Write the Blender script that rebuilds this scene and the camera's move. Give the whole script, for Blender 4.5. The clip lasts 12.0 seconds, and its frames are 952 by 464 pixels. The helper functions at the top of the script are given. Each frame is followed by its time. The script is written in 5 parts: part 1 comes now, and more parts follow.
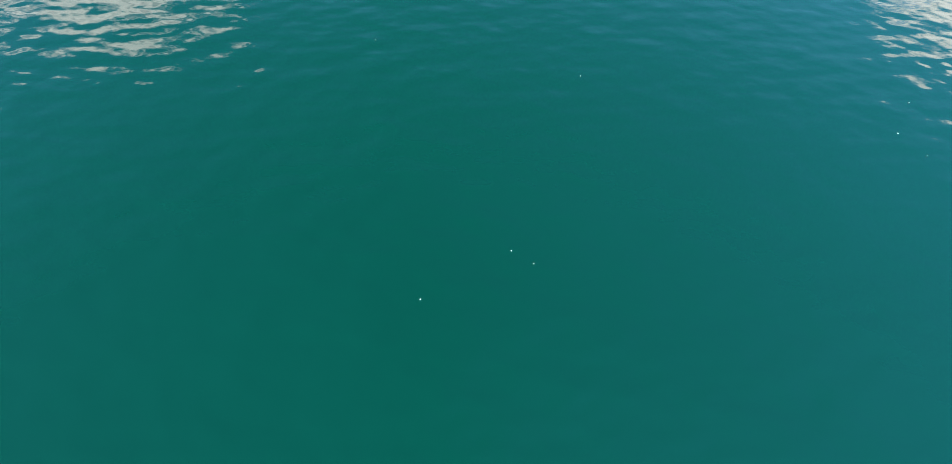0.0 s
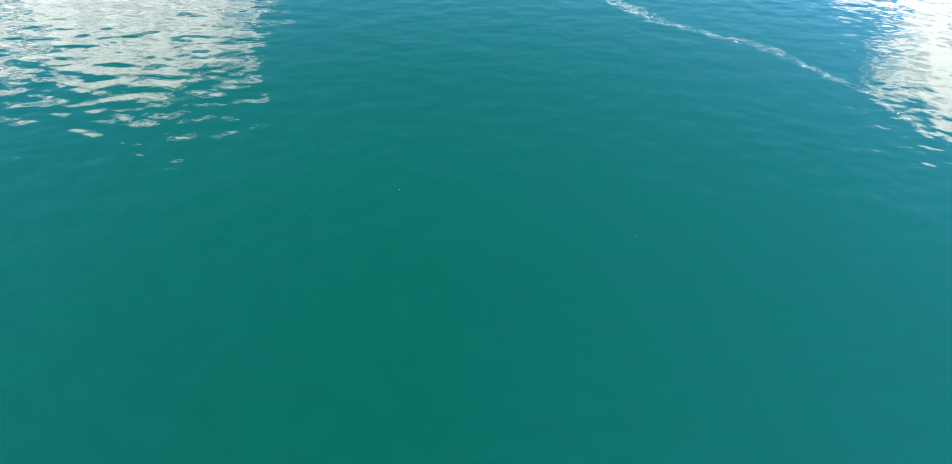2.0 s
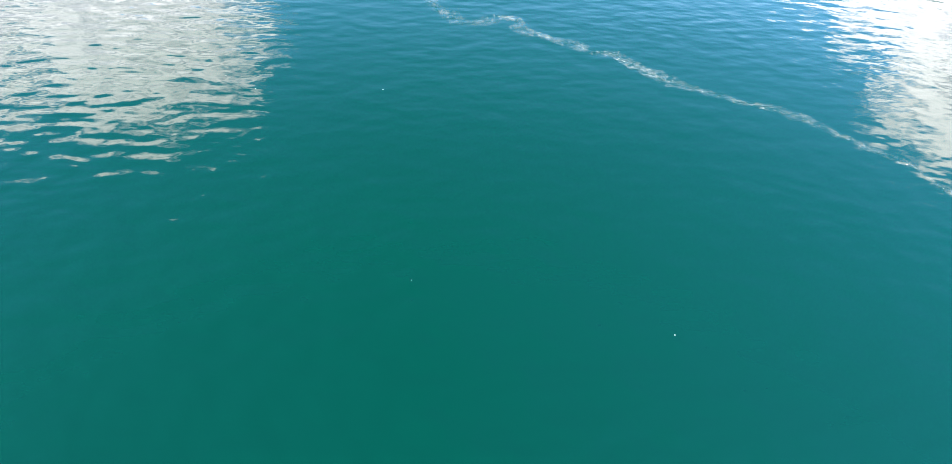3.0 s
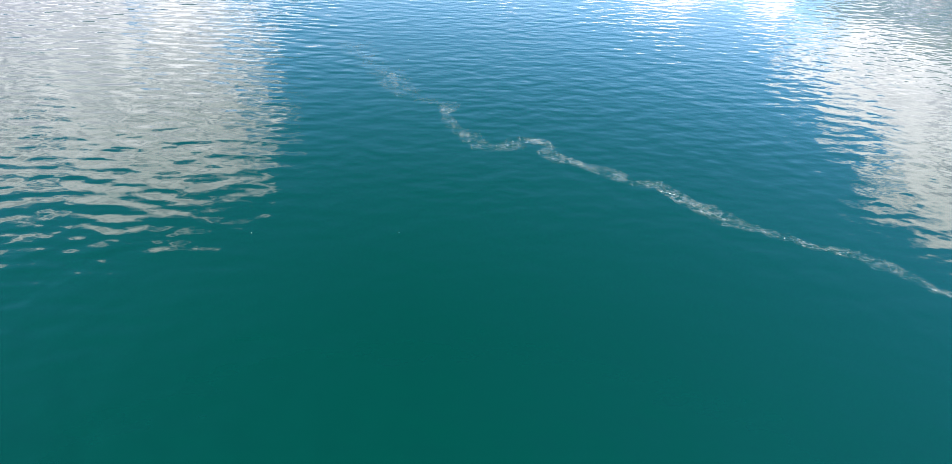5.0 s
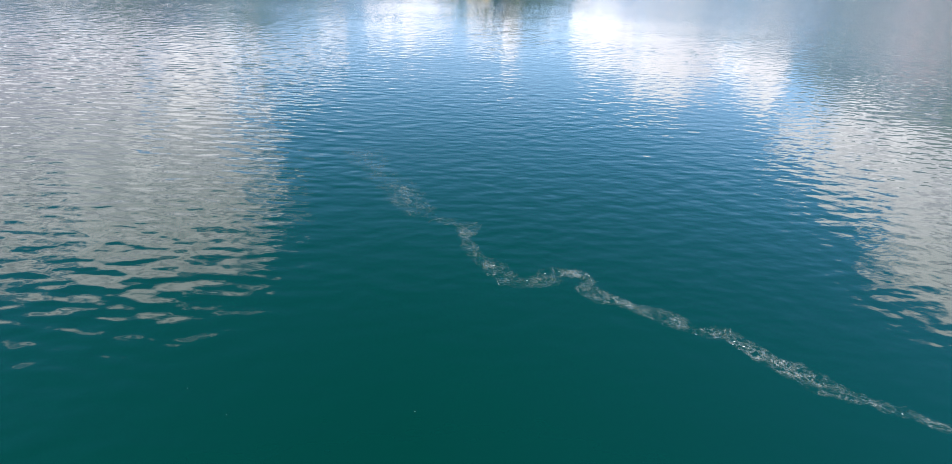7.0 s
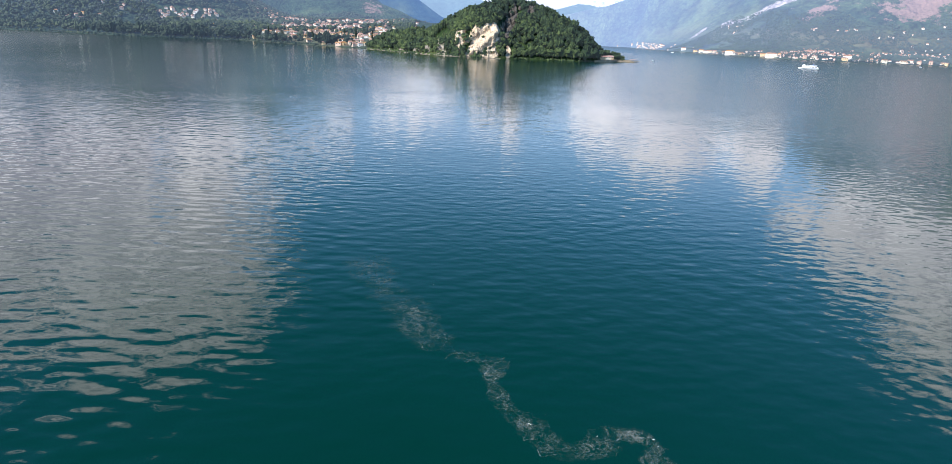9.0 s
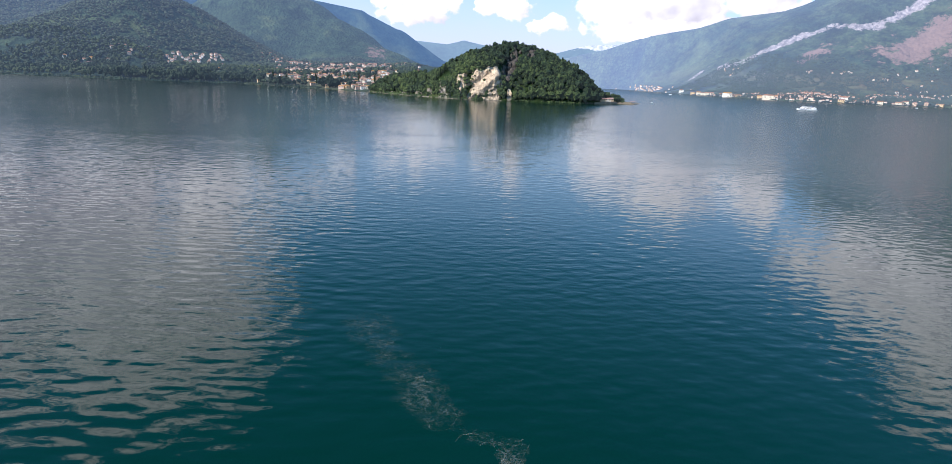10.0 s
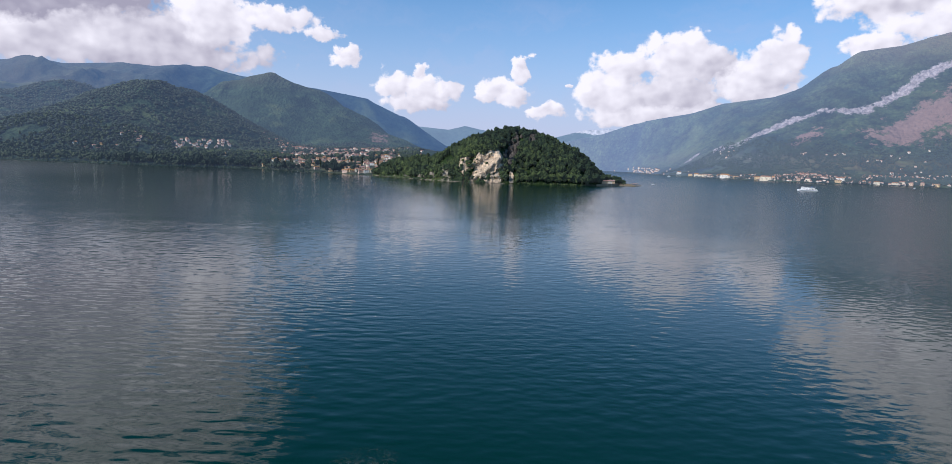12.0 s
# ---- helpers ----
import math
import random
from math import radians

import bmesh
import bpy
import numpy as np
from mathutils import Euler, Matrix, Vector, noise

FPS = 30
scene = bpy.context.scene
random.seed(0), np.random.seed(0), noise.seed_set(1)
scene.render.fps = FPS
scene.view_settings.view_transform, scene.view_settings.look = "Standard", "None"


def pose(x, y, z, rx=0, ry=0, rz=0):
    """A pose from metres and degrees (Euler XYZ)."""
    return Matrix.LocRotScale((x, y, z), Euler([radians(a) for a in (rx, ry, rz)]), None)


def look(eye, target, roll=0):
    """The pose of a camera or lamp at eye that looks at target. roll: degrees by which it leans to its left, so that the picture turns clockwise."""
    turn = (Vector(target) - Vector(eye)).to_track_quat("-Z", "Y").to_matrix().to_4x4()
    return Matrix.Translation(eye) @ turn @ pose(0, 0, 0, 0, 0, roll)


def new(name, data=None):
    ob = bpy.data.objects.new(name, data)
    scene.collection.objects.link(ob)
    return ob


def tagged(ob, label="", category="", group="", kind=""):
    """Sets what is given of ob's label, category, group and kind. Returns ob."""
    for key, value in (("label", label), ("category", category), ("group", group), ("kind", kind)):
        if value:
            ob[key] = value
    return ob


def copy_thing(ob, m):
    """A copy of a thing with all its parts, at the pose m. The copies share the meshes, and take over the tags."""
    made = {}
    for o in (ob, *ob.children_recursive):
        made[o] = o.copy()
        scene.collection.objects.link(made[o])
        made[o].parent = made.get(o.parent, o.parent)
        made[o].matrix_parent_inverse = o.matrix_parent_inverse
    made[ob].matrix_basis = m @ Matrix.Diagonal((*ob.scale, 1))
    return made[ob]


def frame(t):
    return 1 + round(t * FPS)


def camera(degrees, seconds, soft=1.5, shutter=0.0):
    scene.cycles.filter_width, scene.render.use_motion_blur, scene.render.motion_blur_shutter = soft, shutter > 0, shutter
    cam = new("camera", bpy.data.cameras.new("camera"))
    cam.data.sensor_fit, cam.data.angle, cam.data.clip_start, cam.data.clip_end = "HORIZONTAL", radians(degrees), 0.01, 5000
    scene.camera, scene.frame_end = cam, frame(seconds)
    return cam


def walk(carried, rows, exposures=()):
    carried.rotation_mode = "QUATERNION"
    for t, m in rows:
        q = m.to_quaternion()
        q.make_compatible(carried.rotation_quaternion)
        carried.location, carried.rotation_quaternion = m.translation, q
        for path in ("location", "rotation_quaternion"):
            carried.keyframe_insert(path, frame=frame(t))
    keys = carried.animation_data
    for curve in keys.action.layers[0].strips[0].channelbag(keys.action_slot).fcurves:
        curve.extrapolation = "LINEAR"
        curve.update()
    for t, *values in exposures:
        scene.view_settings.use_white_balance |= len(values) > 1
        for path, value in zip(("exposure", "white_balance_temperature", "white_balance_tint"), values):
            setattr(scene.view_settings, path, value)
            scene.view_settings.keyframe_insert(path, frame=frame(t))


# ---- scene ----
# ---- camera and its flight ----
cam = camera(77.83, 12.0, soft=0.65)
PATH = (
    (0, look((14.131, -78.453, 42.080), (19.319, -16.640, -36.356), 4.334)),
    (1, look((12.408, -70.925, 41.964), (17.405, -5.110, -33.158), 4.146)),
    (2, look((10.708, -63.213, 41.849), (15.483, 6.900, -29.295), 3.959)),
    (3, look((9.031, -55.324, 41.733), (13.537, 19.157, -24.842), 3.771)),
    (4, look((7.376, -47.268, 41.617), (11.563, 31.467, -19.890), 3.583)),
    (5, look((5.745, -39.052, 41.501), (9.565, 43.685, -14.534), 3.396)),
    (6, look((4.136, -30.685, 41.386), (7.551, 55.704, -8.867), 3.208)),
    (7, look((2.550, -22.175, 41.270), (5.535, 67.457, -2.971), 3.021)),
    (8, look((0.987, -13.530, 41.154), (3.533, 78.908, 3.091), 2.833)),
    (9, look((-0.553, -4.758, 41.039), (1.561, 90.042, 9.281), 2.645)),
    (10, look((-2.070, 4.132, 40.923), (-0.367, 100.856, 15.594), 2.458)),
    (11, look((-3.565, 13.132, 40.807), (-2.235, 111.349, 22.057), 2.270)),
    (12, look((-5.036, 22.233, 40.691), (-4.032, 121.511, 28.735), 2.082)),
)
EXPOSURE = ((0.0, 2.64, 6500, 10), (0.3, 3.05, 6500, 10), (0.5, 3.18, 6500, 10), (2.5, 2.98, 6430, 10), (5.0, 2.35, 6260, 10), (6.0, 2.0, 6250, 11), (7.2, 1.70, 6200, 11),
            (9.5, 0.98, 6090, 12), (12.0, 0.21, 6000, 14))
walk(cam, PATH, EXPOSURE)

# ---- sky, clouds and sun ----
SUN_AZ, SUN_EL = -123.0, 39.0        # degrees, clockwise from +y


def nodes_of(tree):
    """Two small helpers to write node graphs in one line each."""
    def node(kind, **inputs):
        n = tree.nodes.new(kind)
        for key, value in inputs.items():
            if key.startswith("_"):
                continue
            sock = n.inputs[int(key[1:])] if key[1:].isdigit() else n.inputs[key]
            if hasattr(value, "is_output"):
                tree.links.new(value, sock)
            else:
                sock.default_value = value
        return n

    def calc(op, a, b=0.0, c=0.0, clamp=False):
        n = tree.nodes.new("ShaderNodeMath")
        n.operation, n.use_clamp = op, clamp
        for i, v in enumerate((a, b, c)):
            if hasattr(v, "is_output"):
                tree.links.new(v, n.inputs[i])
            else:
                n.inputs[i].default_value = v
        return n.outputs[0]
    return node, calc


def vec(tree, op, a, b=(0, 0, 0), scale=None):
    n = tree.nodes.new("ShaderNodeVectorMath")
    n.operation = op
    for i, v in enumerate((a, b)):
        if hasattr(v, "is_output"):
            tree.links.new(v, n.inputs[i])
        else:
            n.inputs[i].default_value = v
    if scale is not None:
        n.inputs["Scale"].default_value = scale
    return n.outputs["Value" if op in ("LENGTH", "DOT_PRODUCT", "DISTANCE") else "Vector"]


def mix_colour(tree, fac, a, b, blend="MIX"):
    n = tree.nodes.new("ShaderNodeMix")
    n.data_type, n.blend_type = "RGBA", blend
    for sock, v in ((n.inputs[0], fac), (n.inputs[6], a), (n.inputs[7], b)):
        if hasattr(v, "is_output"):
            tree.links.new(v, sock)
        else:
            sock.default_value = v if isinstance(v, float) else (*v, 1.0)[:4]
    return n.outputs[2]


# cumulus heaps: azimuth, height, half width, half height in degrees, and how far each lies in the shade of others
HEAPS = (
    (-46, 19.5, 22, 8.8, 0.2), (-28.5, 21.8, 12.4, 9.4, 0.1), (-39, 12.0, 14, 3.6, 1.1), (-28.5, 9.4, 7, 2.4, 0.6), (-32, 8.3, 15, 2.3, 0.45), (-23.4, 11, 3.6, 3.2), (-18.5, 11.9, 4.5, 1.2), (-14.2, 11.2, 2.4, 0.8),
    (-11.6, 9.5, 1.3, 0.9), (-11.7, 8.9, 1.7, 0.8),
    (-7.6, 6.9, 2.1, 1.6), (-4.9, 6.6, 2.6, 1.5), (-5.3, 8.2, 0.9, 1.2), (-2.6, 6.7, 1.6, 1.2), (-5.6, 5.2, 3.4, 1.1, 0.2),
    (2.1, 7.0, 1.9, 1.4), (3.4, 6.4, 2.2, 1.3), (4.3, 8.8, 0.9, 1.2), (4.5, 9.5, 0.9, 0.7), (0.9, 6.2, 1.2, 0.8), (6.7, 5.0, 2.0, 0.9), (8.9, 6.8, 0.4, 0.4),
    (12.6, 6.6, 3.4, 2.6), (14, 8.8, 3.0, 1.9), (18.6, 9.4, 3.8, 2.7), (18.5, 6.6, 5.5, 2.6, 0.55), (21.4, 9.0, 2.0, 2.0, 0.45), (24.5, 7.8, 3.8, 2.4, 0.15), (26.9, 9.9, 1.8, 1.6), (14.2, 4.6, 4.8, 1.3, 0.2), (25.5, 6.2, 4.8, 1.7, 0.2), (19, 5.0, 8.0, 1.6, 0.2),
    (34, 14.0, 5.5, 2.6), (40, 15.5, 9.5, 5.0), (47, 19.5, 11, 6.8), (33.5, 9.9, 3.2, 1.2), (38, 11.6, 5, 1.6), (60, 18, 13, 9.5),
)


def build_sky():
    world = bpy.data.worlds.new("sky")
    world.use_nodes = True
    scene.world = world
    tree = world.node_tree
    tree.nodes.clear()
    node, calc = nodes_of(tree)
    sky = tree.nodes.new("ShaderNodeTexSky")
    sky.sky_type, sky.sun_disc = "NISHITA", False
    sky.sun_elevation, sky.sun_rotation = radians(SUN_EL), radians(SUN_AZ)
    sky.air_density, sky.dust_density, sky.ozone_density = 1.0, 0.4, 2.6
    way = tree.nodes.new("ShaderNodeTexCoord").outputs["Generated"]
    sep = node("ShaderNodeSeparateXYZ", i0=way)
    az = calc("DEGREES", calc("ARCTAN2", sep.outputs[0], sep.outputs[1]))
    el = calc("DEGREES", calc("ARCSINE", sep.outputs[2]))
    flat = node("ShaderNodeCombineXYZ", i0=az, i1=el).outputs[0]

    def billow(offset, detail):
        at = vec(tree, "ADD", vec(tree, "MULTIPLY", flat, (0.34, 0.44, 1.0)), offset)
        return node("ShaderNodeTexNoise", Vector=at, Scale=1.0, Detail=detail, Roughness=0.60, Lacunarity=2.1).outputs["Fac"]

    # air currents bend and curl the outlines
    curl = vec(tree, "SUBTRACT", node("ShaderNodeTexNoise", Vector=flat, Scale=0.33, Detail=5.0, Roughness=0.62).outputs["Color"], (0.5, 0.5, 0.5))
    bent = vec(tree, "ADD", flat, vec(tree, "MULTIPLY", curl, (4.2, 3.2, 0.0)))
    heap = side = None
    for a, e, w, h, *shade in HEAPS:
        near = vec(tree, "MULTIPLY", vec(tree, "SUBTRACT", bent, (a, e, 0)), (1 / w, 1 / h, 0))
        v = calc("SUBTRACT", 1.0, vec(tree, "LENGTH", near))
        v = calc("MULTIPLY", v, min(1.0, 0.40 + 0.09 * min(w, h)))
        facing = calc("SUBTRACT", vec(tree, "DOT_PRODUCT", near, (-0.55, 0.75, 0)), 1.7 * sum(shade))
        if heap is None:
            heap, side = v, facing
        else:
            over = calc("MULTIPLY", calc("ADD", calc("SUBTRACT", v, heap), 0.14), 3.5, clamp=True)
            side = calc("ADD", side, calc("MULTIPLY", over, calc("SUBTRACT", facing, side)))
            heap = calc("SMOOTH_MAX", heap, v, 0.06)
    # beyond the heaps in view, loose cloud goes on all round
    wide = node("ShaderNodeTexNoise", Vector=way, Scale=2.6, Detail=4.0).outputs["Fac"]
    wide = calc("MULTIPLY", calc("SUBTRACT", wide, 0.56), 2.0)
    behind = calc("MULTIPLY", calc("SUBTRACT", calc("ABSOLUTE", az), 62.0), 0.05, clamp=True)
    heap = calc("MAXIMUM", heap, calc("SUBTRACT", calc("MULTIPLY", wide, behind), calc("MULTIPLY", calc("SUBTRACT", 1.0, behind), 0.4)))
    n1 = billow((0, 0, 0), 9.0)
    soft = billow((0, 0, 0), 2.0)
    n2 = billow((-0.26, 0.30, 0), 2.0)
    puffs = node("ShaderNodeTexVoronoi", Vector=vec(tree, "ADD", flat, vec(tree, "SCALE", node("ShaderNodeTexNoise", Vector=flat, Scale=0.9, Detail=3.0).outputs["Color"], scale=1.6)), Scale=0.85)
    puffs.feature = "SMOOTH_F1"
    puffs.inputs["Smoothness"].default_value = 0.35
    puff = calc("SUBTRACT", 0.55, puffs.outputs["Distance"])
    ragged = node("ShaderNodeMapRange", Value=el, i1=13.0, i2=18.0, i3=1.5, i4=2.7).outputs[0]
    body = calc("ADD", calc("MULTIPLY", heap, 2.0), calc("ADD", calc("MULTIPLY", calc("SUBTRACT", n1, 0.5), ragged), calc("MULTIPLY", puff, 0.42)))
    # the higher cloud is thinner and frayed
    fray = node("ShaderNodeMapRange", Value=el, i1=14.5, i2=19.0, i3=0.34, i4=0.9).outputs[0]
    cover = node("ShaderNodeMapRange", Value=body, i1=0.03, i2=fray)
    cover.interpolation_type = "SMOOTHSTEP"
    relief = node("ShaderNodeMapRange", Value=el, i1=12.0, i2=17.0, i3=1.0, i4=3.2).outputs[0]
    lit = calc("ADD", 0.80, calc("MULTIPLY", calc("SUBTRACT", soft, n2), relief))
    lit = calc("ADD", lit, calc("ADD", calc("MULTIPLY", side, 0.36), calc("MULTIPLY", puff, 0.22)))
    thick = calc("MULTIPLY", calc("SUBTRACT", body, 0.6), 0.12, clamp=True)
    lit = calc("SUBTRACT", lit, thick, clamp=True)
    cloud = mix_colour(tree, lit, (0.40, 0.375, 0.45), (1.0, 0.955, 0.968))
    # pale haze low over the mountains
    low = calc("POWER", 2.718, calc("MULTIPLY", calc("POWER", calc("MAXIMUM", el, 0.0), 1.7), -0.019))
    air = mix_colour(tree, calc("MULTIPLY", low, 0.95), mix_colour(tree, 1.0, sky.outputs[0], (0.50, 0.90, 1.04), "MULTIPLY"), HAZE)
    # faint streaks of high cloud
    streaks = node("ShaderNodeTexNoise", Vector=vec(tree, "MULTIPLY", vec(tree, "ADD", flat, vec(tree, "SCALE", curl, scale=5.0)), (0.055, 0.20, 0.0)), Scale=1.0, Detail=6.0, Roughness=0.6).outputs["Fac"]
    streaks = calc("MULTIPLY", calc("SUBTRACT", streaks, 0.47), 1.5, clamp=True)
    streaks = calc("MULTIPLY", streaks, node("ShaderNodeMapRange", Value=el, i1=20.0, i2=12.0).outputs[0])
    air = mix_colour(tree, calc("MULTIPLY", streaks, 0.7, clamp=True), air, HAZE)
    # upper sky, mostly unseen, darkened and cut in red to deepen the water
    deep = node("ShaderNodeMapRange", Value=el, i1=14.0, i2=32.0, i3=1.0, i4=0.74).outputs[0]
    red = node("ShaderNodeMapRange", Value=el, i1=14.0, i2=32.0, i3=1.0, i4=0.45).outputs[0]
    air = mix_colour(tree, 1.0, air, node("ShaderNodeCombineXYZ", i0=red, i1=deep, i2=deep).outputs[0], "MULTIPLY")
    # added brightening of the unseen sky at right, to lift the water there
    pale = calc("MULTIPLY", node("ShaderNodeMapRange", Value=az, i1=-5.0, i2=65.0).outputs[0], node("ShaderNodeMapRange", Value=el, i1=24.0, i2=48.0).outputs[0])
    pale = calc("ADD", 1.0, calc("MULTIPLY", calc("MULTIPLY", pale, node("ShaderNodeMapRange", Value=az, i1=170.0, i2=110.0).outputs[0]), 1.6))
    air = mix_colour(tree, 1.0, air, node("ShaderNodeCombineXYZ", i0=pale, i1=pale, i2=pale).outputs[0], "MULTIPLY")
    bright = node("ShaderNodeMapRange", Value=el, i1=15.0, i2=22.0, i3=CLOUD, i4=CLOUD * 1.04).outputs[0]
    cloud_light = node("ShaderNodeBackground", Color=cloud, Strength=bright)
    sky_light = node("ShaderNodeBackground", Color=air, Strength=SKY)
    both = node("ShaderNodeMixShader", Fac=cover.outputs[0])
    tree.links.new(sky_light.outputs[0], both.inputs[1])
    tree.links.new(cloud_light.outputs[0], both.inputs[2])
    out = tree.nodes.new("ShaderNodeOutputWorld")
    tree.links.new(both.outputs[0], out.inputs[0])


SKY, CLOUD, SUN = 0.111, 0.86, 4.0
HAZE = (4.4, 4.35, 5.6)
build_sky()
sun_data = bpy.data.lights.new("sun", "SUN")
sun_data.energy, sun_data.angle, sun_data.color = SUN, radians(0.53), (1.0, 0.925, 0.82)
sun = new("sun", sun_data)
sun_from = Vector((math.sin(radians(SUN_AZ)) * math.cos(radians(SUN_EL)), math.cos(radians(SUN_AZ)) * math.cos(radians(SUN_EL)), math.sin(radians(SUN_EL))))
sun.matrix_world = look(sun_from * 1000, (0, 0, 0))

# ---- materials ----
def material(name):
    m = bpy.data.materials.new(name)
    m.use_nodes = True
    tree = m.node_tree
    tree.nodes.clear()
    out = tree.nodes.new("ShaderNodeOutputMaterial")
    bsdf = tree.nodes.new("ShaderNodeBsdfPrincipled")
    tree.links.new(bsdf.outputs[0], out.inputs[0])
    return m, tree, bsdf


def water_material():
    m, tree, bsdf = material("lake_water")
    node, calc = nodes_of(tree)
    place = tree.nodes.new("ShaderNodeNewGeometry").outputs["Position"]

    def waves(sx, sy, turn, detail, rough):
        c, s = math.cos(radians(turn)), math.sin(radians(turn))
        sep = node("ShaderNodeSeparateXYZ", i0=place)
        x = calc("ADD", calc("MULTIPLY", sep.outputs[0], c * sx), calc("MULTIPLY", sep.outputs[1], s * sx))
        y = calc("ADD", calc("MULTIPLY", sep.outputs[0], -s * sy), calc("MULTIPLY", sep.outputs[1], c * sy))
        at = node("ShaderNodeCombineXYZ", i0=x, i1=y).outputs[0]
        return node("ShaderNodeTexNoise", Vector=at, Scale=1.0, Detail=detail, Roughness=rough).outputs["Fac"]

    swell = waves(0.20, 0.36, 5, 1.0, 0.4)
    chop = waves(0.42, 1.0, -8, 1.5, 0.5)
    cross = waves(0.26, 0.50, 42, 1.0, 0.5)
    counter = waves(0.30, 0.56, -38, 1.0, 0.5)
    gusts = node("ShaderNodeTexNoise", Vector=vec(tree, "MULTIPLY", place, (0.006, 0.011, 0.0)), Scale=1.0, Detail=3.0, Roughness=0.55).outputs["Fac"]
    gusts = node("ShaderNodeMapRange", Value=gusts, i1=0.35, i2=0.68, i3=0.30, i4=1.35).outputs[0]
    height = calc("ADD", calc("MULTIPLY", swell, 0.16), calc("ADD", calc("MULTIPLY", chop, 0.010), calc("MULTIPLY", calc("ADD", cross, counter), 0.029)))
    # the open channel beyond the point lies in the wind
    sep = node("ShaderNodeSeparateXYZ", i0=place)
    windy = node("ShaderNodeMapRange", Value=calc("ADD", sep.outputs[0], calc("MULTIPLY", sep.outputs[1], 0.1)), i1=90.0, i2=400.0, i3=1.0, i4=1.9).outputs[0]
    # a wedge along the camera's line of sight, roughened to fit its view
    sight_wedge = calc("SUBTRACT", sep.outputs[0], calc("MULTIPLY", sep.outputs[1], 0.14))
    sight_wedge = calc("MULTIPLY", node("ShaderNodeMapRange", Value=sight_wedge, i1=-25.0, i2=70.0).outputs[0], node("ShaderNodeMapRange", Value=sep.outputs[1], i1=160.0, i2=420.0).outputs[0])
    windy = calc("MAXIMUM", windy, calc("ADD", 1.0, calc("MULTIPLY", sight_wedge, 0.9)))
    windy = calc("MAXIMUM", windy, node("ShaderNodeMapRange", Value=calc("ADD", sep.outputs[0], calc("MULTIPLY", sep.outputs[1], 0.3)), i1=-20.0, i2=-500.0, i3=1.0, i4=2.0).outputs[0])
    # a patch of longer ripples crosses the smooth water
    patch = calc("MULTIPLY", node("ShaderNodeMapRange", Value=sep.outputs[0], i1=-4.0, i2=-40.0).outputs[0], node("ShaderNodeMapRange", Value=sep.outputs[1], i1=320.0, i2=140.0).outputs[0])
    rows = waves(0.20, 0.44, -3, 0.5, 0.4)
    calm = node("ShaderNodeMapRange", Value=sep.outputs[1], i1=40.0, i2=260.0, i3=1.0, i4=0.75).outputs[0]
    height = calc("MULTIPLY", calc("MULTIPLY", height, calm), calc("MULTIPLY", gusts, windy))
    height = calc("ADD", height, calc("MULTIPLY", rows, calc("MULTIPLY", patch, node("ShaderNodeMapRange", Value=sep.outputs[1], i1=-30.0, i2=45.0, i3=0.07, i4=0.19).outputs[0])))
    bump = node("ShaderNodeBump", Height=height, Strength=1.0, Distance=1.0)
    tree.links.new(bump.outputs[0], bsdf.inputs["Normal"])
    murk = node("ShaderNodeTexNoise", Vector=vec(tree, "MULTIPLY", place, (0.02, 0.03, 0.0)), Scale=1.0, Detail=4.0).outputs["Fac"]
    colour = mix_colour(tree, murk, (0.00005, 0.0165, 0.0098), (0.0001, 0.0203, 0.0121))
    tree.links.new(colour, bsdf.inputs["Base Color"])
    # fine wrinkles too small to see singly: rougher with distance, fitted to the camera's view
    far_rough = node("ShaderNodeMapRange", Value=sep.outputs[1], i1=60.0, i2=420.0, i3=0.02, i4=0.085).outputs[0]
    channel = node("ShaderNodeMapRange", Value=windy, i1=1.1, i2=1.9, i3=0.02, i4=0.14).outputs[0]
    tree.links.new(calc("MAXIMUM", far_rough, channel), bsdf.inputs["Roughness"])
    # the wrinkles run in long crests across the lake
    bsdf.inputs["Anisotropic"].default_value = 0.9
    tree.links.new(node("ShaderNodeCombineXYZ", i0=0.0, i1=1.0, i2=0.0).outputs[0], bsdf.inputs["Tangent"])
    bsdf.inputs["IOR"].default_value = 1.333
    return m


